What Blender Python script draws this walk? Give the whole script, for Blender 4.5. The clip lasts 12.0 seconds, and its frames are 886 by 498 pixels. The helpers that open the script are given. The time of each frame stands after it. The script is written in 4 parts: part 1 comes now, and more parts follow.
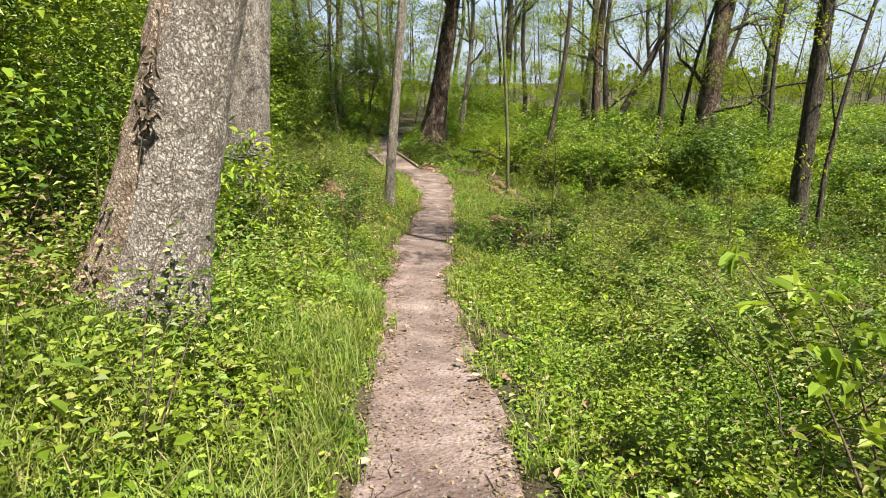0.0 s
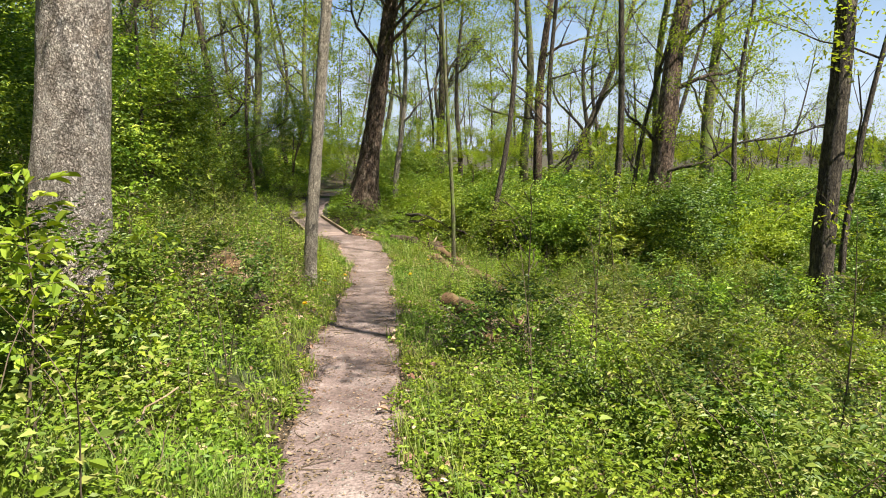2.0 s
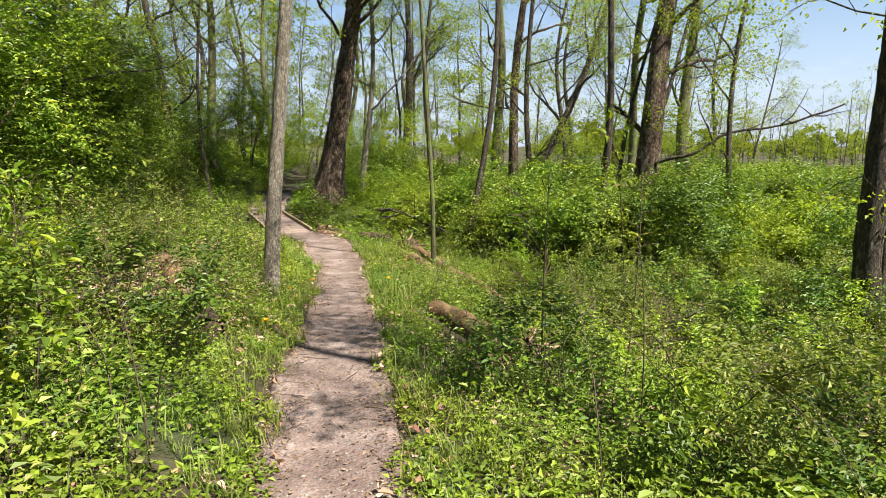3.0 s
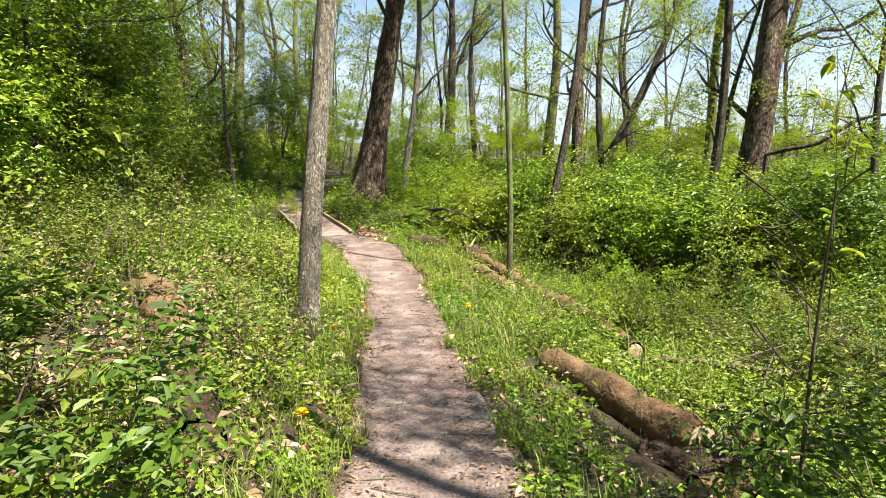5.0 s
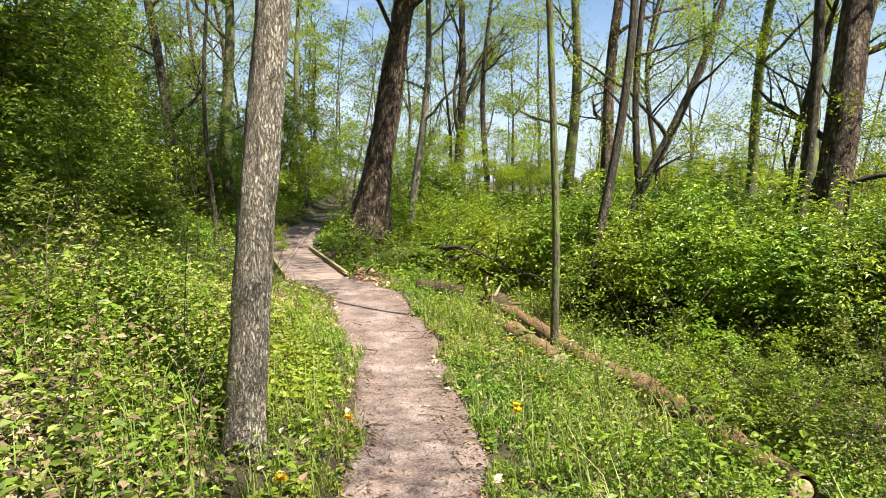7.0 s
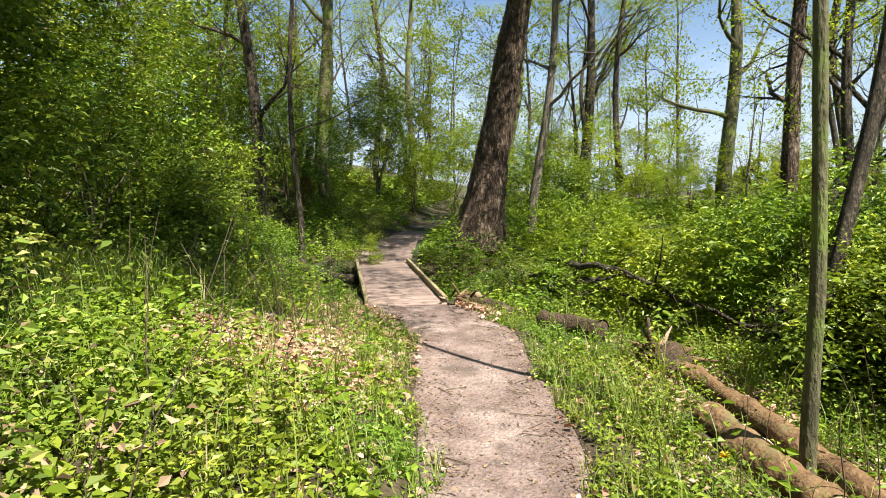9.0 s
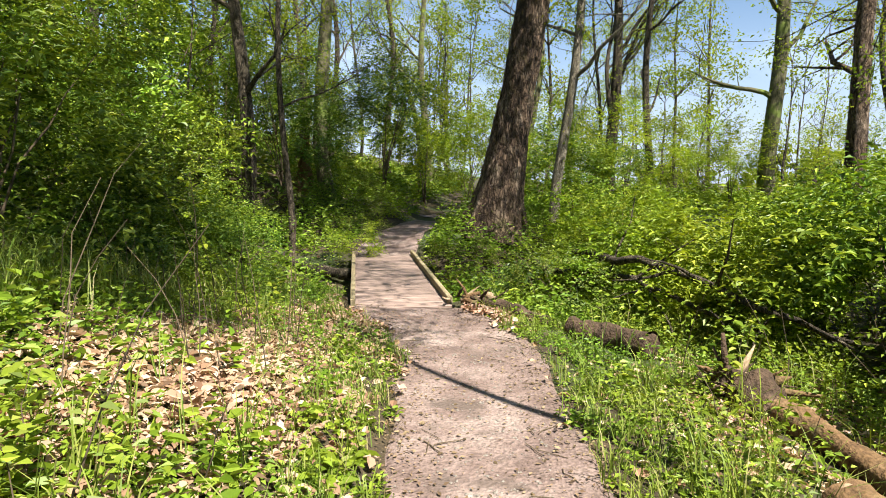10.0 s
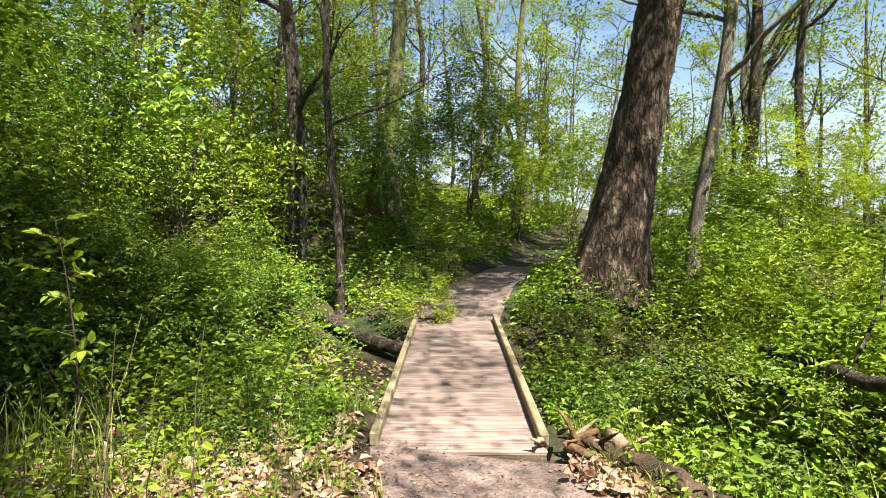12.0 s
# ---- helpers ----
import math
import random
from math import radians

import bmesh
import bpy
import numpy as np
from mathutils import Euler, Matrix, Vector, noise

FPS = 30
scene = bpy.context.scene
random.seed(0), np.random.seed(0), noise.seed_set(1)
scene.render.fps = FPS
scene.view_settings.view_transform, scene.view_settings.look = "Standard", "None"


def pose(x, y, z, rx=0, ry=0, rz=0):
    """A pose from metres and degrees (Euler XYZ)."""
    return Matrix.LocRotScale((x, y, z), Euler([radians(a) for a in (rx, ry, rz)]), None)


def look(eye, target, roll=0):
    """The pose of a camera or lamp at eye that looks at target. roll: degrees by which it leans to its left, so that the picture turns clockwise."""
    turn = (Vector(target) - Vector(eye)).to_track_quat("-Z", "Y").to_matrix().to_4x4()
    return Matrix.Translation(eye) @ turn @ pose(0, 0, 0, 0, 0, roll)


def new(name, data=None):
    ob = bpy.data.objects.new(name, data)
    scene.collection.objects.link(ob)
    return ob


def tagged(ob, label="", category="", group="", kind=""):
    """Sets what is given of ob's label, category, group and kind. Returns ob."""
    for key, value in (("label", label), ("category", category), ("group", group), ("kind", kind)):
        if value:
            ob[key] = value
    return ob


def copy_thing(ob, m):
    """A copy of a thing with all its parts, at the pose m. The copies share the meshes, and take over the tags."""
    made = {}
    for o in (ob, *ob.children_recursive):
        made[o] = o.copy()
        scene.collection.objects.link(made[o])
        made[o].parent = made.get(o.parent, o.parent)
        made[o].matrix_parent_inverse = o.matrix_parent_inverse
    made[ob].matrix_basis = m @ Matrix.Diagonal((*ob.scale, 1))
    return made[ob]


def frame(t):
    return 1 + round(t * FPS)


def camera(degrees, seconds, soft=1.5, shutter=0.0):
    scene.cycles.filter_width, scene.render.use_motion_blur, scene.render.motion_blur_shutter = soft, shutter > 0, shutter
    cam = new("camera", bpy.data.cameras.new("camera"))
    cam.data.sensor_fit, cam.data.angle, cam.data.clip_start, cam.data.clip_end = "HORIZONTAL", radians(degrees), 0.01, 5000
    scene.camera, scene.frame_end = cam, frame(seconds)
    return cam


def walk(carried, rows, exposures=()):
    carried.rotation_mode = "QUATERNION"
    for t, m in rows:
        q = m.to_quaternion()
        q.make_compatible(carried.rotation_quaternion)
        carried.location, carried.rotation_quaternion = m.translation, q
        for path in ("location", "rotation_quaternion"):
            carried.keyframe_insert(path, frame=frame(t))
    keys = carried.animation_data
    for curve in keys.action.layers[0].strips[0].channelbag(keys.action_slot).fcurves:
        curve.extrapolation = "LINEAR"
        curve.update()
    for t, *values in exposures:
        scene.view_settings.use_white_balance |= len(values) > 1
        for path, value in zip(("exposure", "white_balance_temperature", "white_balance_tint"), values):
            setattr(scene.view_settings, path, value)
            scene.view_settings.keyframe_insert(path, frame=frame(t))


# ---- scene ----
cam = camera(73.08, 12.0, soft=0.95)
# seconds, x, y, z, yaw, pitch, lean to the right
PATH = [
    (0.0, 0.000, 0.000, 1.523, 0.00, -15.50, 0.52),
    (0.5, -0.062, 0.604, 1.463, -1.66, -12.96, 0.47),
    (1.0, -0.023, 1.258, 1.374, -3.31, -10.88, 0.35),
    (1.5, -0.089, 1.938, 1.283, -4.62, -9.60, 0.34),
    (2.0, -0.087, 2.658, 1.172, -6.68, -9.36, 0.22),
    (2.5, -0.166, 3.344, 1.076, -9.00, -9.78, 0.06),
    (2.7, -0.195, 3.638, 1.049, -9.98, -9.67, 0.27),
    (4.3, -0.547, 5.945, 0.818, -10.57, -10.89, -0.27),
    (4.5, -0.580, 6.205, 0.804, -9.41, -10.68, -0.27),
    (5.0, -0.599, 6.854, 0.759, -7.52, -9.97, -0.15),
    (5.5, -0.525, 7.506, 0.710, -10.97, -9.69, -0.30),
    (6.0, -0.510, 8.112, 0.647, -15.73, -9.59, -0.50),
    (6.5, -0.386, 8.739, 0.571, -12.14, -7.86, -0.51),
    (7.0, -0.460, 9.376, 0.529, -7.00, -6.50, -0.22),
    (7.5, -0.375, 10.070, 0.486, -4.04, -5.97, -0.25),
    (7.7, -0.337, 10.362, 0.492, -2.66, -5.46, -0.13),
    (9.3, -0.282, 12.882, 0.227, 4.90, -5.82, 0.11),
    (9.5, -0.268, 13.205, 0.172, 5.18, -6.13, 0.08),
    (10.0, -0.251, 14.063, 0.101, 5.93, -6.31, 0.03),
    (10.5, -0.265, 14.826, 0.096, 7.49, -6.28, 0.06),
    (11.0, -0.283, 15.630, 0.109, 11.16, -5.60, -0.01),
    (11.5, -0.422, 16.382, 0.168, 16.08, -4.86, 0.04),
    (12.0, -0.509, 17.124, 0.235, 15.39, -3.39, -0.03),
]

walk(cam, [(t, pose(x, y, z, 90 + pitch, lean, yaw)) for t, x, y, z, yaw, pitch, lean in PATH],
     exposures=[(0.0, 1.46, 6600, 8), (2.5, 1.42, 6600, 8), (5.0, 1.8, 6600, 8), (7.5, 1.62, 6600, 8), (9.5, 1.55, 6600, 8), (11.0, 1.66, 6600, 8), (12.0, 1.82, 6600, 8)])

# ---- light ----
SUN_TO = Vector((0.48, -0.50, 1.04)).normalized()
world = bpy.data.worlds.new("sky")
scene.world = world
world.use_nodes = True
wn, wl = world.node_tree.nodes, world.node_tree.links
sky = wn.new("ShaderNodeTexSky")
sky.sky_type, sky.sun_disc = "NISHITA", False
sky.sun_elevation = math.asin(SUN_TO.z)
sky.sun_rotation = math.atan2(SUN_TO.x, SUN_TO.y)
sky.air_density, sky.dust_density, sky.ozone_density = 1.0, 0.15, 2.5
wc = wn.new("ShaderNodeTexCoord")
wm = wn.new("ShaderNodeMapping")
wm.inputs["Scale"].default_value = (1.6, 1.6, 5.0)
wnoise = wn.new("ShaderNodeTexNoise")
wnoise.inputs["Scale"].default_value, wnoise.inputs["Detail"].default_value = 2.2, 6
wr = wn.new("ShaderNodeValToRGB")
wr.color_ramp.elements[0].position, wr.color_ramp.elements[1].position = 0.56, 1.0
wmix = wn.new("ShaderNodeMixRGB")
wmix.inputs["Color2"].default_value = (9.5, 10.4, 12.0, 1)
wl.new(wc.outputs["Generated"], wm.inputs["Vector"])
wl.new(wm.outputs["Vector"], wnoise.inputs["Vector"])
wl.new(wnoise.outputs["Fac"], wr.inputs["Fac"])
wl.new(wr.outputs["Color"], wmix.inputs["Fac"])
wl.new(sky.outputs["Color"], wmix.inputs["Color1"])
wz = wn.new("ShaderNodeSeparateXYZ")
wl.new(wc.outputs["Generated"], wz.inputs["Vector"])
wh = wn.new("ShaderNodeMapRange")
wh.interpolation_type = "SMOOTHSTEP"
for key, value in (("From Min", -0.02), ("From Max", 0.30), ("To Min", 0.9), ("To Max", 0.0)):
    wh.inputs[key].default_value = value
wl.new(wz.outputs["Z"], wh.inputs["Value"])
whaze = wn.new("ShaderNodeMixRGB")
whaze.inputs["Color2"].default_value = (4.3, 5.0, 6.6, 1)
wl.new(wh.outputs["Result"], whaze.inputs["Fac"])
wl.new(wmix.outputs["Color"], whaze.inputs["Color1"])
wl.new(whaze.outputs["Color"], wn["Background"].inputs["Color"])
wn["Background"].inputs["Strength"].default_value = 0.058
sun = new("sun", bpy.data.lights.new("sun", "SUN"))
sun.data.energy, sun.data.angle, sun.data.color = 5.0, radians(0.55), (1.0, 0.95, 0.86)
sun.matrix_basis = look((0, 0, 30), Vector((0, 0, 30)) - SUN_TO)


# ---- materials ----
def nodes_of(name, rough=0.9):
    m = bpy.data.materials.new(name)
    m.use_nodes = True
    n, l = m.node_tree.nodes, m.node_tree.links
    b = n["Principled BSDF"]
    b.inputs["Roughness"].default_value = rough
    b.inputs["Specular IOR Level"].default_value = 0.3
    return m, n, l, b


def ramp_node(n, stops):
    r = n.new("ShaderNodeValToRGB")
    e = r.color_ramp.elements
    while len(e) < len(stops):
        e.new(0.5)
    for k, (p, c) in enumerate(stops):
        e[k].position, e[k].color = p, (*c, 1)
    return r


def leaf_material(name, stops, through_light=0.3, rough=0.5):
    """Leaves: each takes its own tone, light shines through them."""
    m, n, l, b = nodes_of(name, rough)
    g = n.new("ShaderNodeNewGeometry")
    oi = n.new("ShaderNodeObjectInfo")
    r = ramp_node(n, stops)
    l.new(g.outputs["Random Per Island"], r.inputs["Fac"])
    hsv = n.new("ShaderNodeHueSaturation")
    vm = n.new("ShaderNodeMapRange")
    vm.inputs["To Min"].default_value, vm.inputs["To Max"].default_value = 0.8, 1.2
    l.new(oi.outputs["Random"], vm.inputs["Value"])
    l.new(vm.outputs["Result"], hsv.inputs["Value"])
    tex = n.new("ShaderNodeTexNoise")
    tex.inputs["Scale"].default_value = 0.7
    tc = n.new("ShaderNodeNewGeometry")
    l.new(tc.outputs["Position"], tex.inputs["Vector"])
    hm = n.new("ShaderNodeMapRange")
    hm.inputs["From Min"].default_value, hm.inputs["From Max"].default_value = 0.3, 0.7
    hm.inputs["To Min"].default_value, hm.inputs["To Max"].default_value = 0.474, 0.514
    l.new(tex.outputs["Fac"], hm.inputs["Value"])
    l.new(hm.outputs["Result"], hsv.inputs["Hue"])
    l.new(r.outputs["Color"], hsv.inputs["Color"])
    l.new(hsv.outputs["Color"], b.inputs["Base Color"])
    t = n.new("ShaderNodeBsdfTranslucent")
    br = n.new("ShaderNodeMixRGB")
    br.blend_type = "MULTIPLY"
    br.inputs["Fac"].default_value = 1
    br.inputs["Color2"].default_value = (1.25, 1.2, 0.5, 1)
    l.new(hsv.outputs["Color"], br.inputs["Color1"])
    l.new(br.outputs["Color"], t.inputs["Color"])
    mx = n.new("ShaderNodeMixShader")
    mx.inputs["Fac"].default_value = through_light
    l.new(b.outputs["BSDF"], mx.inputs[1])
    l.new(t.outputs["BSDF"], mx.inputs[2])
    l.new(mx.outputs["Shader"], n["Material Output"].inputs["Surface"])
    return m


def rough_material(name, stops, scale=3.0, detail=8, stretch=(1, 1, 1), fine=40.0, bump=0.4, dist=0.02, rough=0.9, patches=None, crack=0.0):
    """Two scales of tone, fine relief; patches: a second colour in larger blotches."""
    m, n, l, b = nodes_of(name, rough)
    tc = n.new("ShaderNodeTexCoord")
    mp = n.new("ShaderNodeMapping")
    mp.inputs["Scale"].default_value = stretch
    l.new(tc.outputs["Object"], mp.inputs["Vector"])
    a = n.new("ShaderNodeTexNoise")
    a.inputs["Scale"].default_value, a.inputs["Detail"].default_value, a.inputs["Roughness"].default_value = scale, detail, 0.65
    l.new(mp.outputs["Vector"], a.inputs["Vector"])
    r = ramp_node(n, stops)
    l.new(a.outputs["Fac"], r.inputs["Fac"])
    f = n.new("ShaderNodeTexNoise")
    f.inputs["Scale"].default_value, f.inputs["Detail"].default_value = fine, 5
    l.new(mp.outputs["Vector"], f.inputs["Vector"])
    fr = ramp_node(n, [(0.3, (0.55, 0.55, 0.55)), (0.7, (1.25, 1.25, 1.25))])
    l.new(f.outputs["Fac"], fr.inputs["Fac"])
    mul = n.new("ShaderNodeMixRGB")
    mul.blend_type = "MULTIPLY"
    mul.inputs["Fac"].default_value = 0.8
    l.new(r.outputs["Color"], mul.inputs["Color1"])
    l.new(fr.outputs["Color"], mul.inputs["Color2"])
    col = mul.outputs["Color"]
    if patches:
        p = n.new("ShaderNodeTexNoise")
        p.inputs["Scale"].default_value, p.inputs["Detail"].default_value = patches[0], 4
        l.new(tc.outputs["Object"], p.inputs["Vector"])
        pr = ramp_node(n, [(patches[1], (0, 0, 0)), (patches[1] + 0.14, (1, 1, 1))])
        l.new(p.outputs["Fac"], pr.inputs["Fac"])
        pm = n.new("ShaderNodeMixRGB")
        pm.inputs["Color2"].default_value = (*patches[2], 1)
        l.new(pr.outputs["Color"], pm.inputs["Fac"])
        l.new(col, pm.inputs["Color1"])
        col = pm.outputs["Color"]
    height = f.outputs["Fac"]
    if crack:
        v = n.new("ShaderNodeTexVoronoi")
        v.feature = "DISTANCE_TO_EDGE"
        v.inputs["Scale"].default_value = crack
        wv = n.new("ShaderNodeMixRGB")
        wv.blend_type = "ADD"
        wv.inputs["Fac"].default_value = 5.0 / crack
        l.new(mp.outputs["Vector"], wv.inputs["Color1"])
        l.new(a.outputs["Color"], wv.inputs["Color2"])
        l.new(wv.outputs["Color"], v.inputs["Vector"])
        cr = ramp_node(n, [(0.0, (0.24, 0.22, 0.21)), (0.05, (0.62, 0.6, 0.58)), (0.22, (1.05, 1.05, 1.05))])
        l.new(v.outputs["Distance"], cr.inputs["Fac"])
        cm = n.new("ShaderNodeMixRGB")
        cm.blend_type = "MULTIPLY"
        cm.inputs["Fac"].default_value = 1
        l.new(col, cm.inputs["Color1"])
        l.new(cr.outputs["Color"], cm.inputs["Color2"])
        col = cm.outputs["Color"]
        hm = n.new("ShaderNodeMath")
        hm.operation = "MULTIPLY_ADD"
        hm.inputs[1].default_value = 1.0
        l.new(cr.outputs["Color"], hm.inputs[0])
        l.new(f.outputs["Fac"], hm.inputs[2])
        height = hm.outputs["Value"]
    l.new(col, b.inputs["Base Color"])
    bp = n.new("ShaderNodeBump")
    bp.inputs["Strength"].default_value, bp.inputs["Distance"].default_value = bump, dist
    l.new(height, bp.inputs["Height"])
    l.new(bp.outputs["Normal"], b.inputs["Normal"])
    return m


HERB = leaf_material("herb_leaf", [(0.0, (0.096, 0.164, 0.014)), (0.45, (0.147, 0.234, 0.019)), (0.8, (0.221, 0.321, 0.031)), (1.0, (0.295, 0.371, 0.053))], 0.28)
BRIAR = leaf_material("briar_leaf", [(0.0, (0.077, 0.124, 0.019)), (0.5, (0.140, 0.191, 0.027)), (0.85, (0.225, 0.273, 0.046)), (1.0, (0.325, 0.306, 0.111))], 0.30)
GRASS = leaf_material("grass_blade", [(0.0, (0.081, 0.136, 0.018)), (0.6, (0.149, 0.211, 0.030)), (0.9, (0.223, 0.252, 0.059)), (1.0, (0.310, 0.272, 0.133))], 0.25)
SHRUB = leaf_material("shrub_leaf", [(0.0, (0.045, 0.093, 0.013)), (0.5, (0.084, 0.154, 0.018)), (0.85, (0.141, 0.224, 0.028)), (1.0, (0.217, 0.300, 0.045))], 0.24, 0.42)
LIME = leaf_material("bright_shrub_leaf", [(0.0, (0.133, 0.218, 0.017)), (0.5, (0.220, 0.324, 0.025)), (1.0, (0.329, 0.420, 0.051))], 0.36, 0.45)
MIDGREEN = leaf_material("mid_shrub_leaf", [(0.0, (0.072, 0.138, 0.016)), (0.5, (0.150, 0.234, 0.024)), (0.85, (0.263, 0.359, 0.040)), (1.0, (0.383, 0.466, 0.060))], 0.26, 0.42)
CANOPY = leaf_material("canopy_leaf", [(0.0, (0.121, 0.184, 0.015)), (0.5, (0.200, 0.273, 0.026)), (1.0, (0.299, 0.369, 0.044))], 0.6)
LITTER = leaf_material("dead_leaf", [(0.0, (0.24, 0.14, 0.078)), (0.3, (0.40, 0.255, 0.155)), (0.7, (0.55, 0.385, 0.26)), (1.0, (0.66, 0.51, 0.37))], 0.12, 0.8)
DRY = leaf_material("dry_stalk_leaf", [(0.0, (0.10, 0.07, 0.035)), (0.5, (0.22, 0.155, 0.085)), (1.0, (0.38, 0.29, 0.17))], 0.15, 0.8)
PETAL = leaf_material("yellow_petal", [(0.0, (0.640, 0.400, 0.008)), (1.0, (0.720, 0.528, 0.016))], 0.2)
SOIL = rough_material("woodland_soil", [(0.3, (0.030, 0.022, 0.013)), (0.55, (0.066, 0.048, 0.027)), (0.75, (0.108, 0.078, 0.045))], 2.5, fine=30, bump=0.8, dist=0.04, patches=(0.5, 0.5, (0.045, 0.06, 0.02)))
DIRT = rough_material("trodden_path_dirt", [(0.28, (0.105, 0.068, 0.057)), (0.5, (0.212, 0.150, 0.131)), (0.70, (0.34, 0.262, 0.232))], 2.4, fine=42, bump=1.0, dist=0.02, patches=(3.1, 0.57, (0.12, 0.088, 0.074)))
STONE = rough_material("pale_gravel", [(0.3, (0.151, 0.125, 0.104)), (0.7, (0.263, 0.236, 0.207))], 12, fine=60, bump=0.3, dist=0.004)
BARK_GREY = rough_material("pale_flaky_bark", [(0.25, (0.26, 0.205, 0.16)), (0.45, (0.50, 0.42, 0.35)), (0.64, (0.69, 0.61, 0.53))], 11, stretch=(1, 1, 0.8), fine=75, bump=1.0, dist=0.05, patches=(1.1, 0.6, (0.46, 0.33, 0.22)), crack=34)
BARK_WARM = rough_material("warm_brown_flaky_bark", [(0.25, (0.28, 0.19, 0.13)), (0.45, (0.50, 0.365, 0.265)), (0.62, (0.64, 0.50, 0.39))], 11, stretch=(1, 1, 0.8), fine=75, bump=1.0, dist=0.05, crack=34)
BARK_THIN = rough_material("grey_furrowed_bark", [(0.3, (0.20, 0.165, 0.125)), (0.5, (0.37, 0.315, 0.24)), (0.72, (0.54, 0.47, 0.37))], 22, stretch=(1, 1, 0.3), fine=60, bump=1.0, dist=0.02, crack=62)
BARK_BROWN = rough_material("brown_ridged_bark", [(0.32, (0.050, 0.031, 0.020)), (0.50, (0.150, 0.098, 0.066)), (0.66, (0.32, 0.24, 0.178))], 3.6, stretch=(1, 1, 0.35), fine=26, bump=1.0, dist=0.06, crack=13, patches=(0.9, 0.62, (0.15, 0.16, 0.055)))
BARK_DARK = rough_material("dark_bark", [(0.3, (0.042, 0.032, 0.021)), (0.5, (0.110, 0.086, 0.060)), (0.72, (0.21, 0.172, 0.122))], 12, stretch=(1, 1, 0.3), fine=50, bump=0.9, dist=0.03, crack=22)
BARK_MOSS = rough_material("ivy_green_bark", [(0.3, (0.045, 0.040, 0.021)), (0.5, (0.102, 0.093, 0.048)), (0.75, (0.173, 0.159, 0.090))], 9, stretch=(1, 1, 0.3), fine=50, bump=0.9, dist=0.03, patches=(2.2, 0.5, (0.13, 0.17, 0.035)))
TWIG = rough_material("brown_twig", [(0.3, (0.060, 0.042, 0.027)), (0.7, (0.162, 0.120, 0.078))], 14, fine=80, bump=0.4, dist=0.003)
DEADWOOD = rough_material("weathered_log_wood", [(0.3, (0.069, 0.036, 0.018)), (0.5, (0.156, 0.090, 0.042)), (0.75, (0.229, 0.146, 0.077))], 6, stretch=(1, 1, 1), fine=34, bump=0.9, dist=0.02, patches=(2.4, 0.58, (0.13, 0.12, 0.05)))
ROTWOOD = rough_material("dark_rotten_wood", [(0.3, (0.028, 0.018, 0.011)), (0.55, (0.083, 0.052, 0.033)), (0.8, (0.165, 0.110, 0.072))], 8, fine=40, bump=1.0, dist=0.03)
CUTWOOD = rough_material("pale_cut_wood", [(0.3, (0.252, 0.168, 0.098)), (0.7, (0.406, 0.301, 0.196))], 9, fine=50, bump=0.5, dist=0.006)


def deck_material():
    m, n, l, b = nodes_of("weathered_deck_board", 0.75)
    tc, oi = n.new("ShaderNodeTexCoord"), n.new("ShaderNodeObjectInfo")
    mp = n.new("ShaderNodeMapping")
    mp.inputs["Scale"].default_value = (2.0, 28, 28)
    ad = n.new("ShaderNodeVectorMath")
    l.new(tc.outputs["Object"], ad.inputs[0])
    sc = n.new("ShaderNodeMath")
    sc.operation = "MULTIPLY"
    sc.inputs[1].default_value = 37
    l.new(oi.outputs["Random"], sc.inputs[0])
    l.new(sc.outputs["Value"], ad.inputs[1])
    l.new(ad.outputs["Vector"], mp.inputs["Vector"])
    a = n.new("ShaderNodeTexNoise")
    a.inputs["Scale"].default_value, a.inputs["Detail"].default_value = 1.6, 8
    l.new(mp.outputs["Vector"], a.inputs["Vector"])
    r = ramp_node(n, [(0.3, (0.14, 0.095, 0.08)), (0.5, (0.25, 0.178, 0.15)), (0.72, (0.33, 0.25, 0.215))])
    l.new(a.outputs["Fac"], r.inputs["Fac"])
    v = n.new("ShaderNodeMapRange")
    v.inputs["To Min"].default_value, v.inputs["To Max"].default_value = 0.78, 1.12
    l.new(oi.outputs["Random"], v.inputs["Value"])
    h = n.new("ShaderNodeHueSaturation")
    l.new(v.outputs["Result"], h.inputs["Value"])
    l.new(r.outputs["Color"], h.inputs["Color"])
    l.new(h.outputs["Color"], b.inputs["Base Color"])
    bp = n.new("ShaderNodeBump")
    bp.inputs["Strength"].default_value, bp.inputs["Distance"].default_value = 0.6, 0.004
    l.new(a.outputs["Fac"], bp.inputs["Height"])
    l.new(bp.outputs["Normal"], b.inputs["Normal"])
    return m


DECK = deck_material()
KERB = rough_material("yellowed_treated_timber", [(0.3, (0.185, 0.140, 0.072)), (0.55, (0.304, 0.245, 0.144)), (0.8, (0.370, 0.322, 0.216))], 4, stretch=(6, 0.8, 6), fine=30, bump=0.5, dist=0.006)


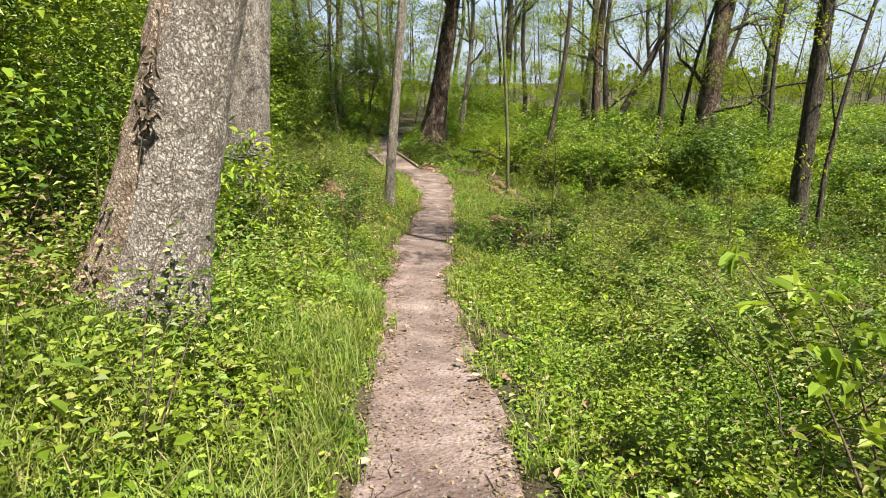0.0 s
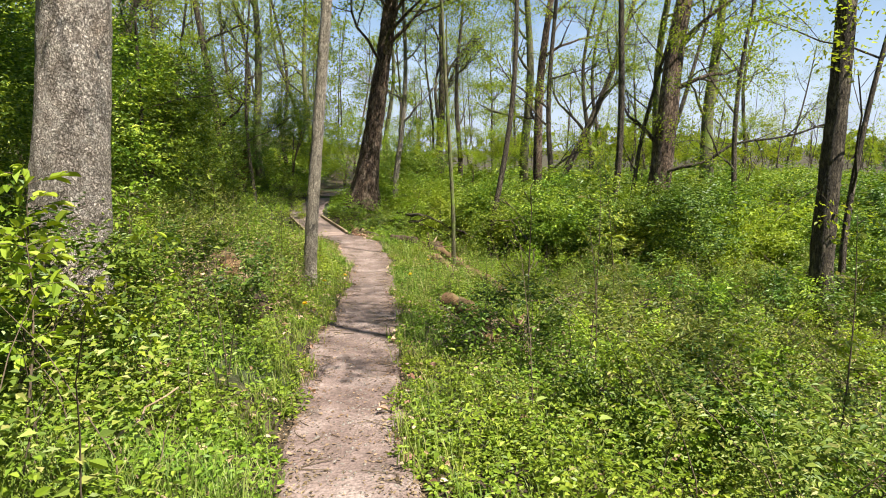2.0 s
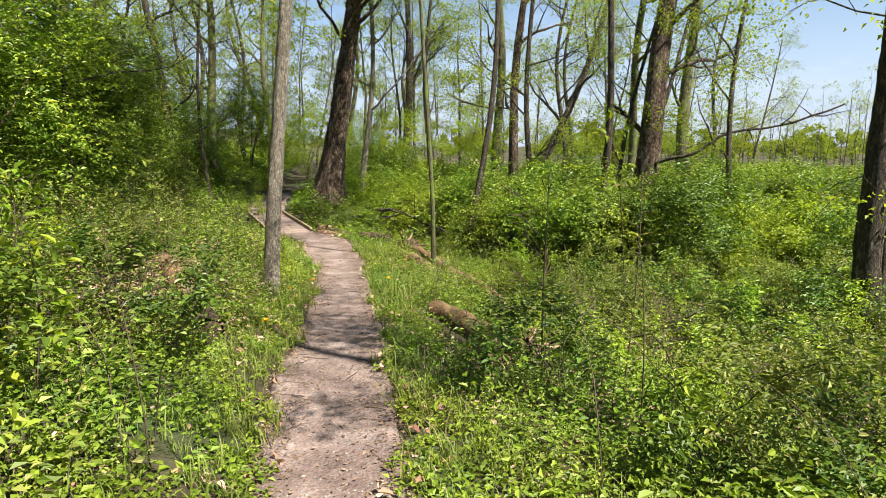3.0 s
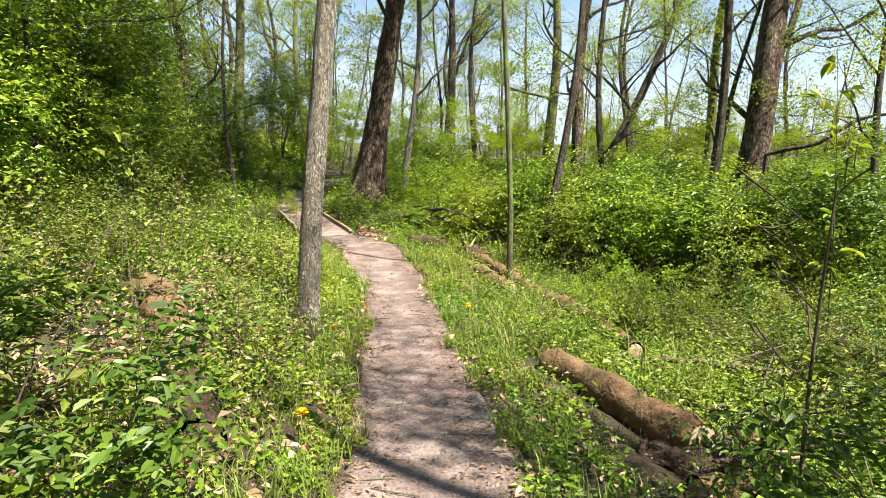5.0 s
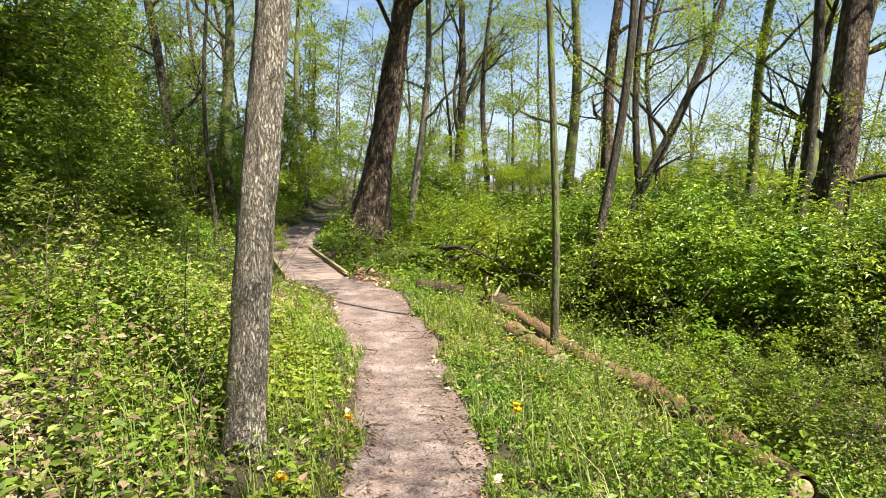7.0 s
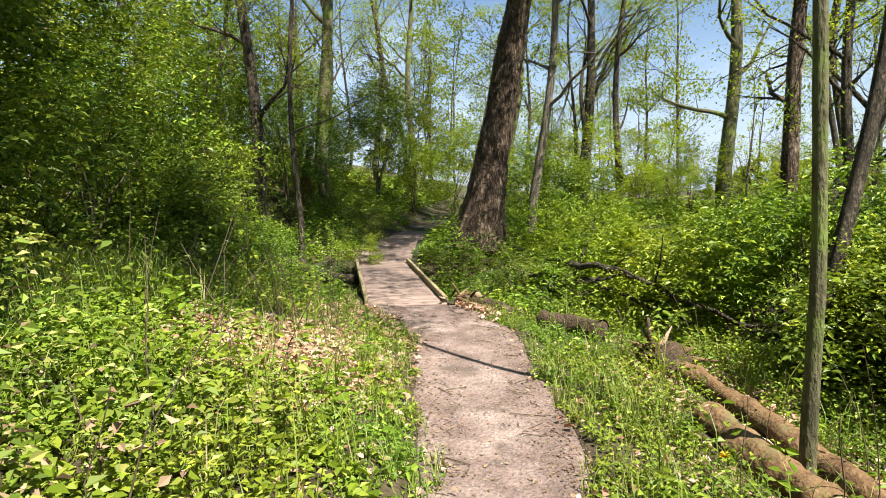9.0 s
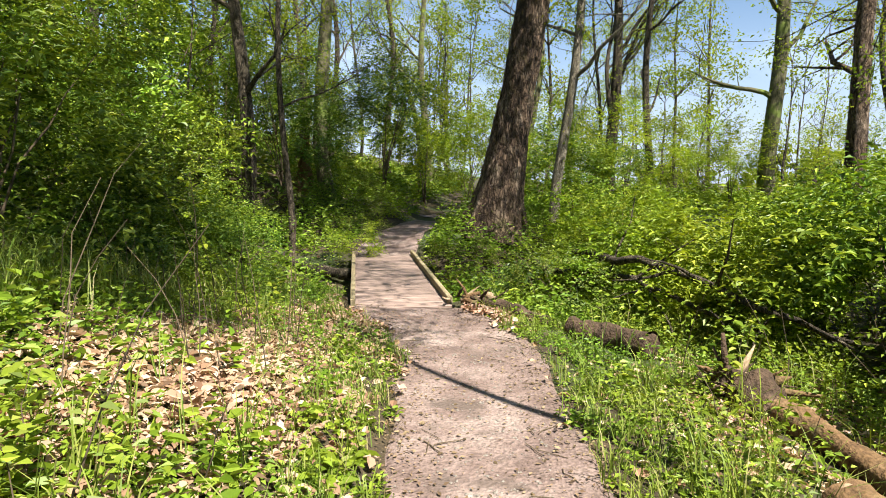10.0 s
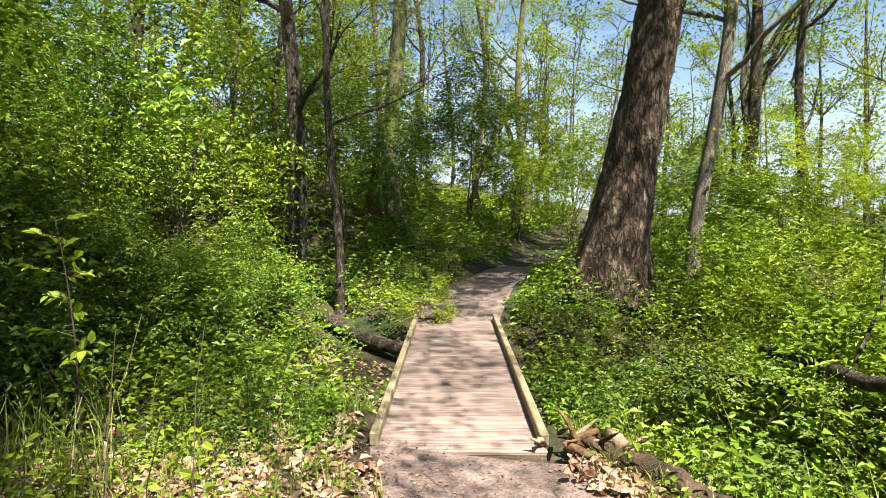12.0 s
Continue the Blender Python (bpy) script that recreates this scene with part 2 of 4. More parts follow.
# ---- mesh tools ----
class Buf:
    """Collects triangles and quads, then becomes one mesh."""

    def __init__(self):
        self.v, self.t, self.q, self.n = [], [], [], 0

    def add(self, v, t=None, q=None):
        v = np.asarray(v, float).reshape(-1, 3)
        if t is not None and len(t):
            self.t.append(np.asarray(t, int) + self.n)
        if q is not None and len(q):
            self.q.append(np.asarray(q, int) + self.n)
        self.v.append(v)
        self.n += len(v)

    def mesh(self, name, material, smooth=True):
        me = bpy.data.meshes.new(name)
        v = np.concatenate(self.v) if self.v else np.zeros((0, 3))
        t = np.concatenate(self.t) if self.t else np.zeros((0, 3), int)
        q = np.concatenate(self.q) if self.q else np.zeros((0, 4), int)
        me.vertices.add(len(v))
        me.vertices.foreach_set("co", v.astype(np.float32).ravel())
        me.loops.add(3 * len(t) + 4 * len(q))
        me.loops.foreach_set("vertex_index", np.concatenate([t.ravel(), q.ravel()]).astype(np.int32))
        me.polygons.add(len(t) + len(q))
        me.polygons.foreach_set("loop_start", np.concatenate([np.arange(len(t)) * 3, 3 * len(t) + np.arange(len(q)) * 4]).astype(np.int32))
        me.polygons.foreach_set("use_smooth", np.full(len(t) + len(q), smooth))
        me.update(calc_edges=True)
        me.validate()
        me.materials.append(material)
        return me


def part(name, buf, material, parent, label="", smooth=True):
    ob = new(name, buf.mesh(name, material, smooth))
    ob.parent = parent
    return tagged(ob, label)


def thing(name, label, category, place=(0, 0, 0), group="", kind=""):
    ob = new(name)
    ob.empty_display_size = 0.2
    ob.matrix_basis = Matrix.Translation(place)
    return tagged(ob, label, category, group, kind)


def unit(a):
    return a / np.maximum(np.linalg.norm(a, axis=-1, keepdims=True), 1e-9)


def rough3(p, scale, seed=0.0):
    """Cheap smooth noise in -1..1 for arrays of points."""
    x, y, z = (p * scale).T
    s = seed
    return (np.sin(x * 1.7 + 1.3 * np.sin(y * 1.1 + s) + s) + np.sin(y * 2.1 + 1.7 * np.sin(z * 0.9 + 2 * s) + 1) + np.sin(z * 1.9 + 1.5 * np.sin(x * 1.3 + 3 * s) + 2)) / 3


def tube(buf, pts, radii, sides=8, relief=0.0, scale=8.0, seed=0.0, cap=False, lobes=0.0):
    pts, radii = np.asarray(pts, float), np.asarray(radii, float)
    tan = unit(np.gradient(pts, axis=0))
    ref = np.array([1.0, 0.02, 0.03]) if abs(tan[:, 0]).mean() < 0.8 else np.array([0.02, 0.03, 1.0])
    a = unit(np.cross(tan, ref))
    b = np.cross(tan, a)
    ang = np.arange(sides) * 2 * np.pi / sides
    ring = a[:, None] * np.cos(ang)[None, :, None] + b[:, None] * np.sin(ang)[None, :, None]
    rr = np.repeat(radii[:, None], sides, 1)
    if lobes:
        foot = np.exp(-np.linspace(0, 1, len(pts)) * 9)[:, None]
        rr = rr * (1 + lobes * foot * np.sin(ang * 5 + seed)[None, :])
    v = pts[:, None] + ring * rr[..., None]
    if relief:
        flat = (v * np.array([1, 1, 0.4])).reshape(-1, 3)
        d = rough3(flat, scale, seed) + 0.6 * rough3(flat, scale * 2.7, seed + 2) + 0.5 * rough3(flat, scale * 6.1, seed + 4)
        v = v + ring * (d.reshape(len(pts), sides) * relief)[..., None]
    n = len(pts)
    i = np.arange(n - 1)[:, None] * sides
    j = np.arange(sides)[None]
    k = (j + 1) % sides
    q = np.stack([i + j, i + k, i + sides + k, i + sides + j], -1).reshape(-1, 4)
    v = v.reshape(-1, 3)
    t = None
    if cap:
        v = np.concatenate([v, pts[:1], pts[-1:]])
        e = n * sides
        jj = np.arange(sides)
        kk = (jj + 1) % sides
        t = np.concatenate([np.stack([kk, jj, np.full(sides, e)], 1), np.stack([(n - 1) * sides + jj, (n - 1) * sides + kk, np.full(sides, e + 1)], 1)])
    buf.add(v, t, q)


def leaves(buf, p, d, up, length, width, fold=0.25, bend=0.2):
    """Folded leaf blades: p foot, d way of the midrib, up the face's side."""
    p, d = np.asarray(p, float), unit(np.asarray(d, float))
    s = unit(np.cross(d, up))
    n = np.cross(s, d)
    L, W = np.asarray(length, float)[:, None], np.asarray(width, float)[:, None]
    m = p + d * L * 0.42
    tip = p + d * L - n * L * bend
    a = m + s * W * 0.5 + n * W * fold
    b = m - s * W * 0.5 + n * W * fold
    v = np.stack([p, a, tip, b], 1).reshape(-1, 3)
    i = np.arange(len(p))[:, None] * 4
    t = np.concatenate([i + np.array([[0, 1, 2]]), i + np.array([[0, 2, 3]])])
    buf.add(v, t)


def fine_leaves(buf, p, d, up, length, width, fold=0.2, bend=0.25):
    """As leaves(), with a rounder outline for plants close by."""
    p, d = np.asarray(p, float), unit(np.asarray(d, float))
    s = unit(np.cross(d, up))
    n = np.cross(s, d)
    L, W = np.asarray(length, float)[:, None], np.asarray(width, float)[:, None]
    c1, c2 = p + d * L * 0.3, p + d * L * 0.68 - n * L * bend * 0.35
    tip = p + d * L - n * L * bend
    v = np.stack([p, c1 + s * W * 0.46 + n * W * fold, c2 + s * W * 0.40 + n * W * fold * 0.8, tip,
                  c2 - s * W * 0.40 + n * W * fold * 0.8, c1 - s * W * 0.46 + n * W * fold], 1).reshape(-1, 3)
    i = np.arange(len(p))[:, None] * 6
    q = np.concatenate([i + np.array([[0, 1, 2, 3]]), i + np.array([[0, 3, 4, 5]])])
    buf.add(v, None, q)


# ---- the lie of the land ----
PROFILE_Y = [-40, -5, 0, 3, 6, 9, 12, 15, 18, 20.8, 25.7, 27.4, 29, 33, 40, 60]
PROFILE_Z = [2.5, 0.42, 0.07, -0.33, -0.64, -0.90, -1.15, -1.30, -1.355, -1.335, -1.28, -1.04, -0.9, -0.74, -0.66, -0.55]
WAY_Y = [-6, 1, 2.3, 3.4, 5.2, 6.3, 7.7, 9, 10.5, 11.8, 13.3, 14.8, 16, 17.4, 18.9, 19.6, 20.9, 25.7, 27.4, 29, 30.5, 60]
WAY_X = [0.1, -0.02, -0.05, -0.08, -0.22, -0.32, -0.3, -0.32, -0.24, -0.19, -0.18, -0.13, -0.2, -0.34, -0.53, -0.7, -1.36, -2.65, -2.65, -2.42, -2.0, -2.0]
WAY_W = [0.45, 0.42, 0.4, 0.4, 0.37, 0.37, 0.42, 0.48, 0.47, 0.45, 0.43, 0.45, 0.5, 0.58, 0.62, 0.66, 0.76, 0.62, 0.6, 0.5, 0.45, 0.4]


def way_x(y):
    return np.interp(y, WAY_Y, WAY_X)


def way_w(y):
    return np.interp(y, WAY_Y, WAY_W)


def smooth(a, b, x):
    t = np.clip((x - a) / (b - a), 0, 1)
    return t * t * (3 - 2 * t)


def height(x, y):
    x, y = np.asarray(x, float), np.asarray(y, float)
    d = x - way_x(y)
    w = way_w(y)
    z = np.interp(y, PROFILE_Y, PROFILE_Z)
    left, right = np.maximum(-d - w, 0), np.maximum(d - w, 0)
    bank = 1 - 0.85 * smooth(16.5, 20.5, y) * (1 - smooth(26, 30, y))
    z = z + bank * 0.34 * np.minimum(left, 2.2) + 0.26 * np.clip(left - 2.6, 0, 14) + 0.03 * np.clip(left - 16, 0, 60)
    z = z - 0.16 * np.minimum(right, 3.5) * smooth(-4, 4, y) * (1 - smooth(24, 30, y))
    # the hollow that the footbridge crosses
    z = z - 0.42 * smooth(21.4, 22.3, y) * (1 - smooth(24.6, 25.6, y)) * (1 - smooth(3, 6, np.abs(d)))
    # knoll under the great leaning trunk
    z = z + 0.32 * np.exp(-((x + 0.5) ** 2 + (y - 27.1) ** 2) / 1.6)
    far = smooth(30, 70, x)
    z = z * (1 - far) - 2.0 * far
    z = z - 0.022 * np.clip(y - 40, 0, 60) * smooth(0, 12, x)
    z = z + 0.05 * np.sin(x * 1.3 + 0.7 * np.sin(y)) * np.sin(y * 1.1 + 0.5) * np.minimum(left + right, 1)
    return z


def grid_sheet(buf, xs, ys, f):
    X, Y = np.meshgrid(xs, ys)
    v = np.stack([X.ravel(), Y.ravel(), f(X.ravel(), Y.ravel())], 1)
    nx, ny = len(xs), len(ys)
    i = (np.arange(ny - 1)[:, None] * nx + np.arange(nx - 1)[None]).ravel()
    buf.add(v, None, np.stack([i, i + 1, i + nx + 1, i + nx], 1))


def ground_height(x, y):
    d = np.abs(x - way_x(y))
    under = (1 - smooth(0.0, 0.16, d - way_w(y) * 0.9)) * (y > -6) * (1 - smooth(29, 30.5, y))
    return height(x, y) - 0.06 * under


b = Buf()
far_lines = [-3000, -1200, -500, -220, -110, -70, -50, -38]
xs = np.concatenate([far_lines, np.arange(-28, -6, 1.0), np.arange(-6, 8, 0.16), np.arange(8, 30, 1.0), [34, 40, 50, 70, 110, 220, 500, 1200, 3000]])
ys = np.concatenate([[-3000, -900, -300, -100, -45, -25, -15, -8, -4], np.arange(-2, 34, 0.16), np.arange(34, 62, 1.5), [66, 74, 90, 120, 200, 400, 900, 3000]])
grid_sheet(b, xs, ys, ground_height)
ground = tagged(new("ground", b.mesh("ground", SOIL)), "dark woodland soil under low green plants", "ground", kind="structure")

# the trodden path: two stretches, before and after the footbridge
def path_strip(name, y0, y1, label):
    ys = np.arange(y0, y1, 0.10)
    us = np.linspace(-1, 1, 21)
    v = []
    for y in ys:
        c, w = way_x(y), way_w(y)
        el = w * (1.07 + 0.05 * math.sin(y * 1.7) + 0.03 * math.sin(y * 4.1 + 1))
        er = w * (1.07 + 0.05 * math.sin(y * 1.9 + 2) + 0.03 * math.sin(y * 4.7))
        for u in us:
            x = c + u * (er if u > 0 else el)
            yy = y
            z = float(height(x, yy)) - 0.010 - 0.02 * (1 - u * u) - (0.05 if abs(u) > 0.99 else 0)
            v.append((x, yy, z))
    n, m = len(us), len(ys)
    i = (np.arange(m - 1)[:, None] * n + np.arange(n - 1)[None]).ravel()
    bb = Buf()
    bb.add(v, None, np.stack([i, i + 1, i + n + 1, i + n], 1))
    return tagged(new(name, bb.mesh(name, DIRT)), label, "path", kind="structure")


path_strip("path", -6, 20.98, "narrow pinkish-brown trodden dirt path with gravel and twigs")
path_strip("path_beyond", 25.52, 30.6, "shaded trodden dirt path climbing past the footbridge")
bb = Buf()
turn = [(-2.2, 30.2), (-1.7, 31.2), (-0.7, 31.9), (0.8, 32.3), (2.4, 32.5)]
tp = np.array([[np.interp(s, range(5), [p[0] for p in turn]), np.interp(s, range(5), [p[1] for p in turn])] for s in np.linspace(0, 4, 33)])
tt = unit(np.gradient(tp, axis=0))
side = np.stack([tt[:, 1], -tt[:, 0]], 1)
us = np.linspace(-0.5, 0.5, 9)
tv = (tp[:, None] + side[:, None] * us[None, :, None]).reshape(-1, 2)
tz = height(tv[:, 0], tv[:, 1]) + 0.02
i = (np.arange(32)[:, None] * 9 + np.arange(8)[None]).ravel()
bb.add(np.column_stack([tv, tz]), None, np.stack([i, i + 9, i + 10, i + 1], 1))
tagged(new("path_bend", bb.mesh("path_bend", DIRT)), "shaded dirt path bending behind the great trunk", "path", kind="structure")


# ---- trees ----
def bough(buf, tips, rng, p, d, r, length, level, sides=6, droop=0.0, spread=0.7, kids=4):
    n = min(max(4, int(length / 0.45) + 2), 8)
    pts = [np.array(p, float)]
    d = np.array(d, float)
    for k in range(n - 1):
        d = d + rng.randn(3) * 0.16 + np.array([0, 0, 0.05 - droop])
        d = d / np.linalg.norm(d)
        pts.append(pts[-1] + d * length / (n - 1))
    rad = np.linspace(r, max(r * 0.25, 0.006), n)
    tube(buf, pts, rad, sides)
    if level == 0:
        tips.append((pts[-1], d))
        tips.append((pts[n // 2], d))
        return
    for k in range(kids):
        s = 0.35 + 0.65 * (k + rng.rand()) / kids
        i = min(int(s * (n - 1)), n - 2)
        dd = unit(pts[i + 1] - pts[i]) + rng.randn(3) * spread
        dd = dd / np.linalg.norm(dd)
        bough(buf, tips, rng, pts[i], dd, rad[i] * 0.6, length * (0.45 + 0.25 * rng.rand()), level - 1, max(3, sides - 2), droop, spread, kids)
    tips.append((pts[-1], d))


def crown_leaves(buf, rng, tips, per, size, reach):
    if not tips:
        return
    P = np.repeat(np.array([t[0] for t in tips]), per, 0)
    D = np.repeat(np.array([t[1] for t in tips]), per, 0)
    n = len(P)
    P = P + rng.randn(n, 3) * reach * np.array([1, 1, 0.55])
    d = unit(D * 0.3 + rng.randn(n, 3) * np.array([1, 1, 0.45]) + np.array([0, 0, -0.25]))
    up = unit(rng.randn(n, 3) * 0.5 + np.array([0, 0, 1]))
    L = size * (0.6 + 0.8 * rng.rand(n))
    leaves(buf, P, d, up, L, L * 0.6)


def tree(name, label, base, lean, radius, top, bark, seed, sides=14, relief=0.0, flare=0.5, bend=0.05, limbs=6, first=4.0, limb_len=2.6, per=30, leaf=0.065, reach=0.3,
         category="tree", group="", lobes=0.0, rings=None, leafmat=None, tipr=0.35, kids=4, level=1, forks=(), bow=0.0, bowf=0.35):
    """A tapered trunk from base, leaning by lean (metres sideways a metre up); limbs, twigs, loose crown."""
    rng = np.random.RandomState(seed)
    root = thing(name, label, category, base, group)
    n = rings or max(10, int(top / 0.5))
    h = np.linspace(0, 1, n) ** 1.25 * top
    ph = rng.rand(4) * 6
    x = lean[0] * h + bend * np.sin(h * 0.55 + ph[0]) * np.minimum(h, 1.5) + bow * np.sin(h * bowf)
    y = lean[1] * h + bend * np.sin(h * 0.5 + ph[1]) * np.minimum(h, 1.5)
    pts = np.column_stack([x, y, h - 0.15])
    rad = radius * (1 - (1 - tipr) * h / top) * (1 + flare * np.exp(-h / (2.0 * radius + 0.1)))
    tb = Buf()
    tube(tb, pts, rad, sides, relief, 7.0 if radius > 0.2 else 16.0, seed, lobes=lobes)
    part("trunk", tb, bark, root)
    tips = []
    for k in range(limbs):
        s = first + (top - first) * (k + 0.4 * rng.rand()) / max(limbs, 1)
        i = min(np.searchsorted(h, s), n - 2)
        a = rng.rand() * 6.28 + k * 2.4
        d = np.array([math.cos(a), math.sin(a), 0.45 + 0.5 * rng.rand()])
        lb = Buf()
        r = min(rad[i] * 0.5, 0.09)
        bough(lb, tips, rng, pts[i], d / np.linalg.norm(d), r, limb_len * (0.7 + 0.6 * rng.rand()), level, kids=kids)
        part("limb", lb, bark, root)
    for hz, d, r, ln in forks:
        i = min(np.searchsorted(h, hz), n - 2)
        lb = Buf()
        d = np.array(d, float)
        bough(lb, tips, rng, pts[i], d / np.linalg.norm(d), r, ln, 2, 8, kids=3, spread=0.6)
        part("limb", lb, bark, root)
    if per and tips:
        cb = Buf()
        crown_leaves(cb, rng, tips, per, leaf, reach)
        part("crown", cb, leafmat or CANOPY, root, "fresh yellow-green spring leaves", smooth=False)
    return root


def on_ground(x, y, sink=0.0):
    return (x, y, float(height(x, y)) - sink)


# the pale flaky trunk beside the path, leaning over it
sycamore = tree("sycamore", "massive pale grey-brown flaky-barked trunk leaning over path", on_ground(-1.90, 3.5), (0.275, 0.06), 0.255, 11, BARK_GREY, 11, sides=110, relief=0.014, flare=0.58, bend=0.0,
     rings=260, limbs=7, first=5.5, limb_len=3.0, per=14, lobes=0.09)
hs = np.linspace(0, 1, 150)
wb = Buf()
tube(wb, np.column_stack([-0.19 + 0.29 * hs * 3.2 + 0.07 * np.sin(hs * 3.1), np.full(150, -0.05) + 0.06 * hs * 3.2, hs * 3.2 - 0.15]), 0.215 * (1 + 0.55 * np.exp(-hs * 6.0)) * (1 - 0.42 * hs), 80, 0.016, 7.0, 17, lobes=0.1)
part("stem", wb, BARK_WARM, sycamore, "warm brown flaky bark of a fused second stem")
tree("sycamore", "tall pale grey-brown flaky-barked trunk rising from shrubs", on_ground(-2.72, 8.0), (0.10, 0.02), 0.30, 13, BARK_GREY, 12, sides=80, relief=0.011, flare=0.22, bend=0.01,
     rings=200, limbs=8, first=5.5, limb_len=3.2, per=34)
# long forks and dense crown are unseen, added to shade the left shrubs
tree("slender_tree", "slender grey furrowed-bark tree at the path edge", on_ground(-1.2, 12.75), (0.09, 0.03), 0.108, 13, BARK_THIN, 13, sides=48, relief=0.005, flare=0.35, bend=0.02, rings=200,
     limbs=9, first=6.8, limb_len=2.6, per=80, leaf=0.085, tipr=0.4, level=2, kids=3,
     forks=[(6.5, (0.10, 0.8, 0.35), 0.05, 5.2), (7.2, (-0.15, 0.85, 0.4), 0.05, 5.6), (8.0, (0.3, 0.8, 0.4), 0.04, 5.4), (8.6, (0.05, 0.8, 0.5), 0.04, 5.6)])
# forks reaching back overhead and thick crown added to shade the path beyond
tree("great_tree", "great brown ridged-bark trunk leaning beyond footbridge", on_ground(-0.52, 26.9), (0.165, 0.0), 0.40, 15, BARK_BROWN, 14, sides=72, relief=0.03, flare=1.0, bend=0.0, rings=150,
     limbs=12, first=6.0, limb_len=4.2, per=100, leaf=0.1, lobes=0.2, tipr=0.3, level=2, kids=3,
     forks=[(5.5, (-0.25, -0.8, 0.5), 0.07, 5.0), (6.5, (0.2, -0.85, 0.4), 0.07, 5.2), (7.5, (-0.4, -0.7, 0.45), 0.06, 5.0), (9.0, (0.0, -0.8, 0.6), 0.05, 4.8), (6.0, (0.35, -0.8, 0.4), 0.06, 5.4), (7.0, (0.6, -0.65, 0.4), 0.06, 5.4), (8.0, (0.3, -0.8, 0.45), 0.05, 5.4)])
tree("woodland_tree", "dark bare-trunked tree standing in low undergrowth", on_ground(6.28, 10.2), (-0.055, 0.0), 0.165, 9.5, BARK_DARK, 15, sides=32, relief=0.010, flare=0.25, rings=90, limbs=6, first=5.0, limb_len=2.6, per=16)
tree("sapling", "thin straight sapling beside the fallen log", on_ground(1.74, 16.2), (-0.035, 0.0), 0.05, 11.5, BARK_MOSS, 16, sides=14, relief=0.003, flare=0.2, bend=0.03, rings=50, limbs=10, first=6.0, limb_len=1.4, per=14, leaf=0.07, tipr=0.3)

TREES = [
    ("woodland_tree", "thin dark leaning stem beside a straight trunk", 6.75, 10.65, 0.13, 0.055, 7, BARK_DARK, 20, 3),
    ("woodland_tree", "thin dark tree rising out of shrubs", 6.25, 18.25, 0.03, 0.10, 15, BARK_DARK, 21, 11),
    ("broad_tree", "thick brown ridged-bark tree leaning slightly", 8.30, 20.5, 0.15, 0.37, 14, BARK_BROWN, 22, 8),
    ("woodland_tree", "thin dark leaning stem beside broad trunk", 7.95, 20.8, 0.16, 0.08, 9, BARK_DARK, 23, 4),
    ("woodland_tree", "dark leaning stem beside broad trunk", 8.1, 21.4, 0.36, 0.10, 9, BARK_DARK, 24, 5),
    ("woodland_tree", "slim dark crooked tree rising out of shrubs", 3.1, 18.8, 0.09, 0.085, 13, BARK_DARK, 25, 12),
    ("woodland_tree", "tall brown trunk with yellow-green leaves", 6.5, 27.0, 0.07, 0.21, 13, BARK_BROWN, 26, 7),
    ("woodland_tree", "slim dark upright tree rising out of shrubs", 6.55, 24.0, -0.03, 0.11, 13, BARK_DARK, 27, 10),
    ("woodland_tree", "ivy-green trunk with yellow-green leaves", 8.0, 34.0, 0.0, 0.26, 14, BARK_MOSS, 28, 8),
    ("woodland_tree", "dark leaning trunk with a broken stub", 7.4, 27.3, 0.39, 0.18, 10, BARK_DARK, 29, 6),
    ("woodland_tree", "slim grey tree rising out of shrubs", 4.7, 36.0, 0.01, 0.15, 12, BARK_DARK, 31, 7),
    ("woodland_tree", "grey curving tree beside the great trunk", 0.85, 27.5, 0.055, 0.125, 11, BARK_THIN, 32, 6),
    ("woodland_tree", "far pale-green leaved slim tree", -4.0, 43.0, -0.02, 0.19, 15, BARK_MOSS, 33, 10),
    ("woodland_tree", "dark straight tree in shaded shrubs", -5.85, 26.8, -0.06, 0.165, 12, BARK_DARK, 34, 6),
    ("woodland_tree", "thin dark stem in shaded shrubs", -4.43, 25.4, 0.012, 0.07, 9, BARK_DARK, 35, 4),
    ("woodland_tree", "ivy-clad trunk in shaded shrubs", -4.72, 29.0, -0.015, 0.19, 13, BARK_MOSS, 36, 7),
    ("woodland_tree", "dark slim tree at the field edge", 9.35, 17.5, 0.045, 0.085, 9, BARK_DARK, 38, 5),
    ("woodland_tree", "ivy-green forked trunk at the field edge", 15.9, 30.0, 0.01, 0.32, 13, BARK_MOSS, 39, 8),
    ("woodland_tree", "grey trunk behind dense shrubs", -7.6, 14.0, 0.10, 0.21, 13, BARK_DARK, 40, 6),
    ("woodland_tree", "pale trunk on the wooded slope", -9.1, 24.0, 0.04, 0.20, 13, BARK_THIN, 41, 6),
    ("woodland_tree", "thin dark stem among shrubs", -4.25, 14.0, 0.07, 0.04, 6, BARK_DARK, 42, 4),
    ("woodland_tree", "dark curved trunk on the wooded slope", -8.6, 20.0, 0.10, 0.19, 13, BARK_DARK, 43, 6),
]
for nm, lab, x, y, ln, r, top, bark, seed, limbs in TREES:
    # 21 and 25: unseen high crowns, placed for where their shade falls
    tree(nm, lab, on_ground(x, y), (ln, 0.0), r, top, bark, seed, sides=16 if r > 0.15 else 10, relief=0.008 if r > 0.15 else 0.0, flare=0.25, bend=0.11, limbs=limbs, first={25: 7.0, 21: 10.5}.get(seed, 2.2 if r < 0.12 else 3.0),
         limb_len=2.4, per=12 if seed in (21, 25) else 32, leaf=0.085 if seed in (21, 25) else 0.065, reach=0.2, level=2, kids=3, group="trees of the wood", rings=40)
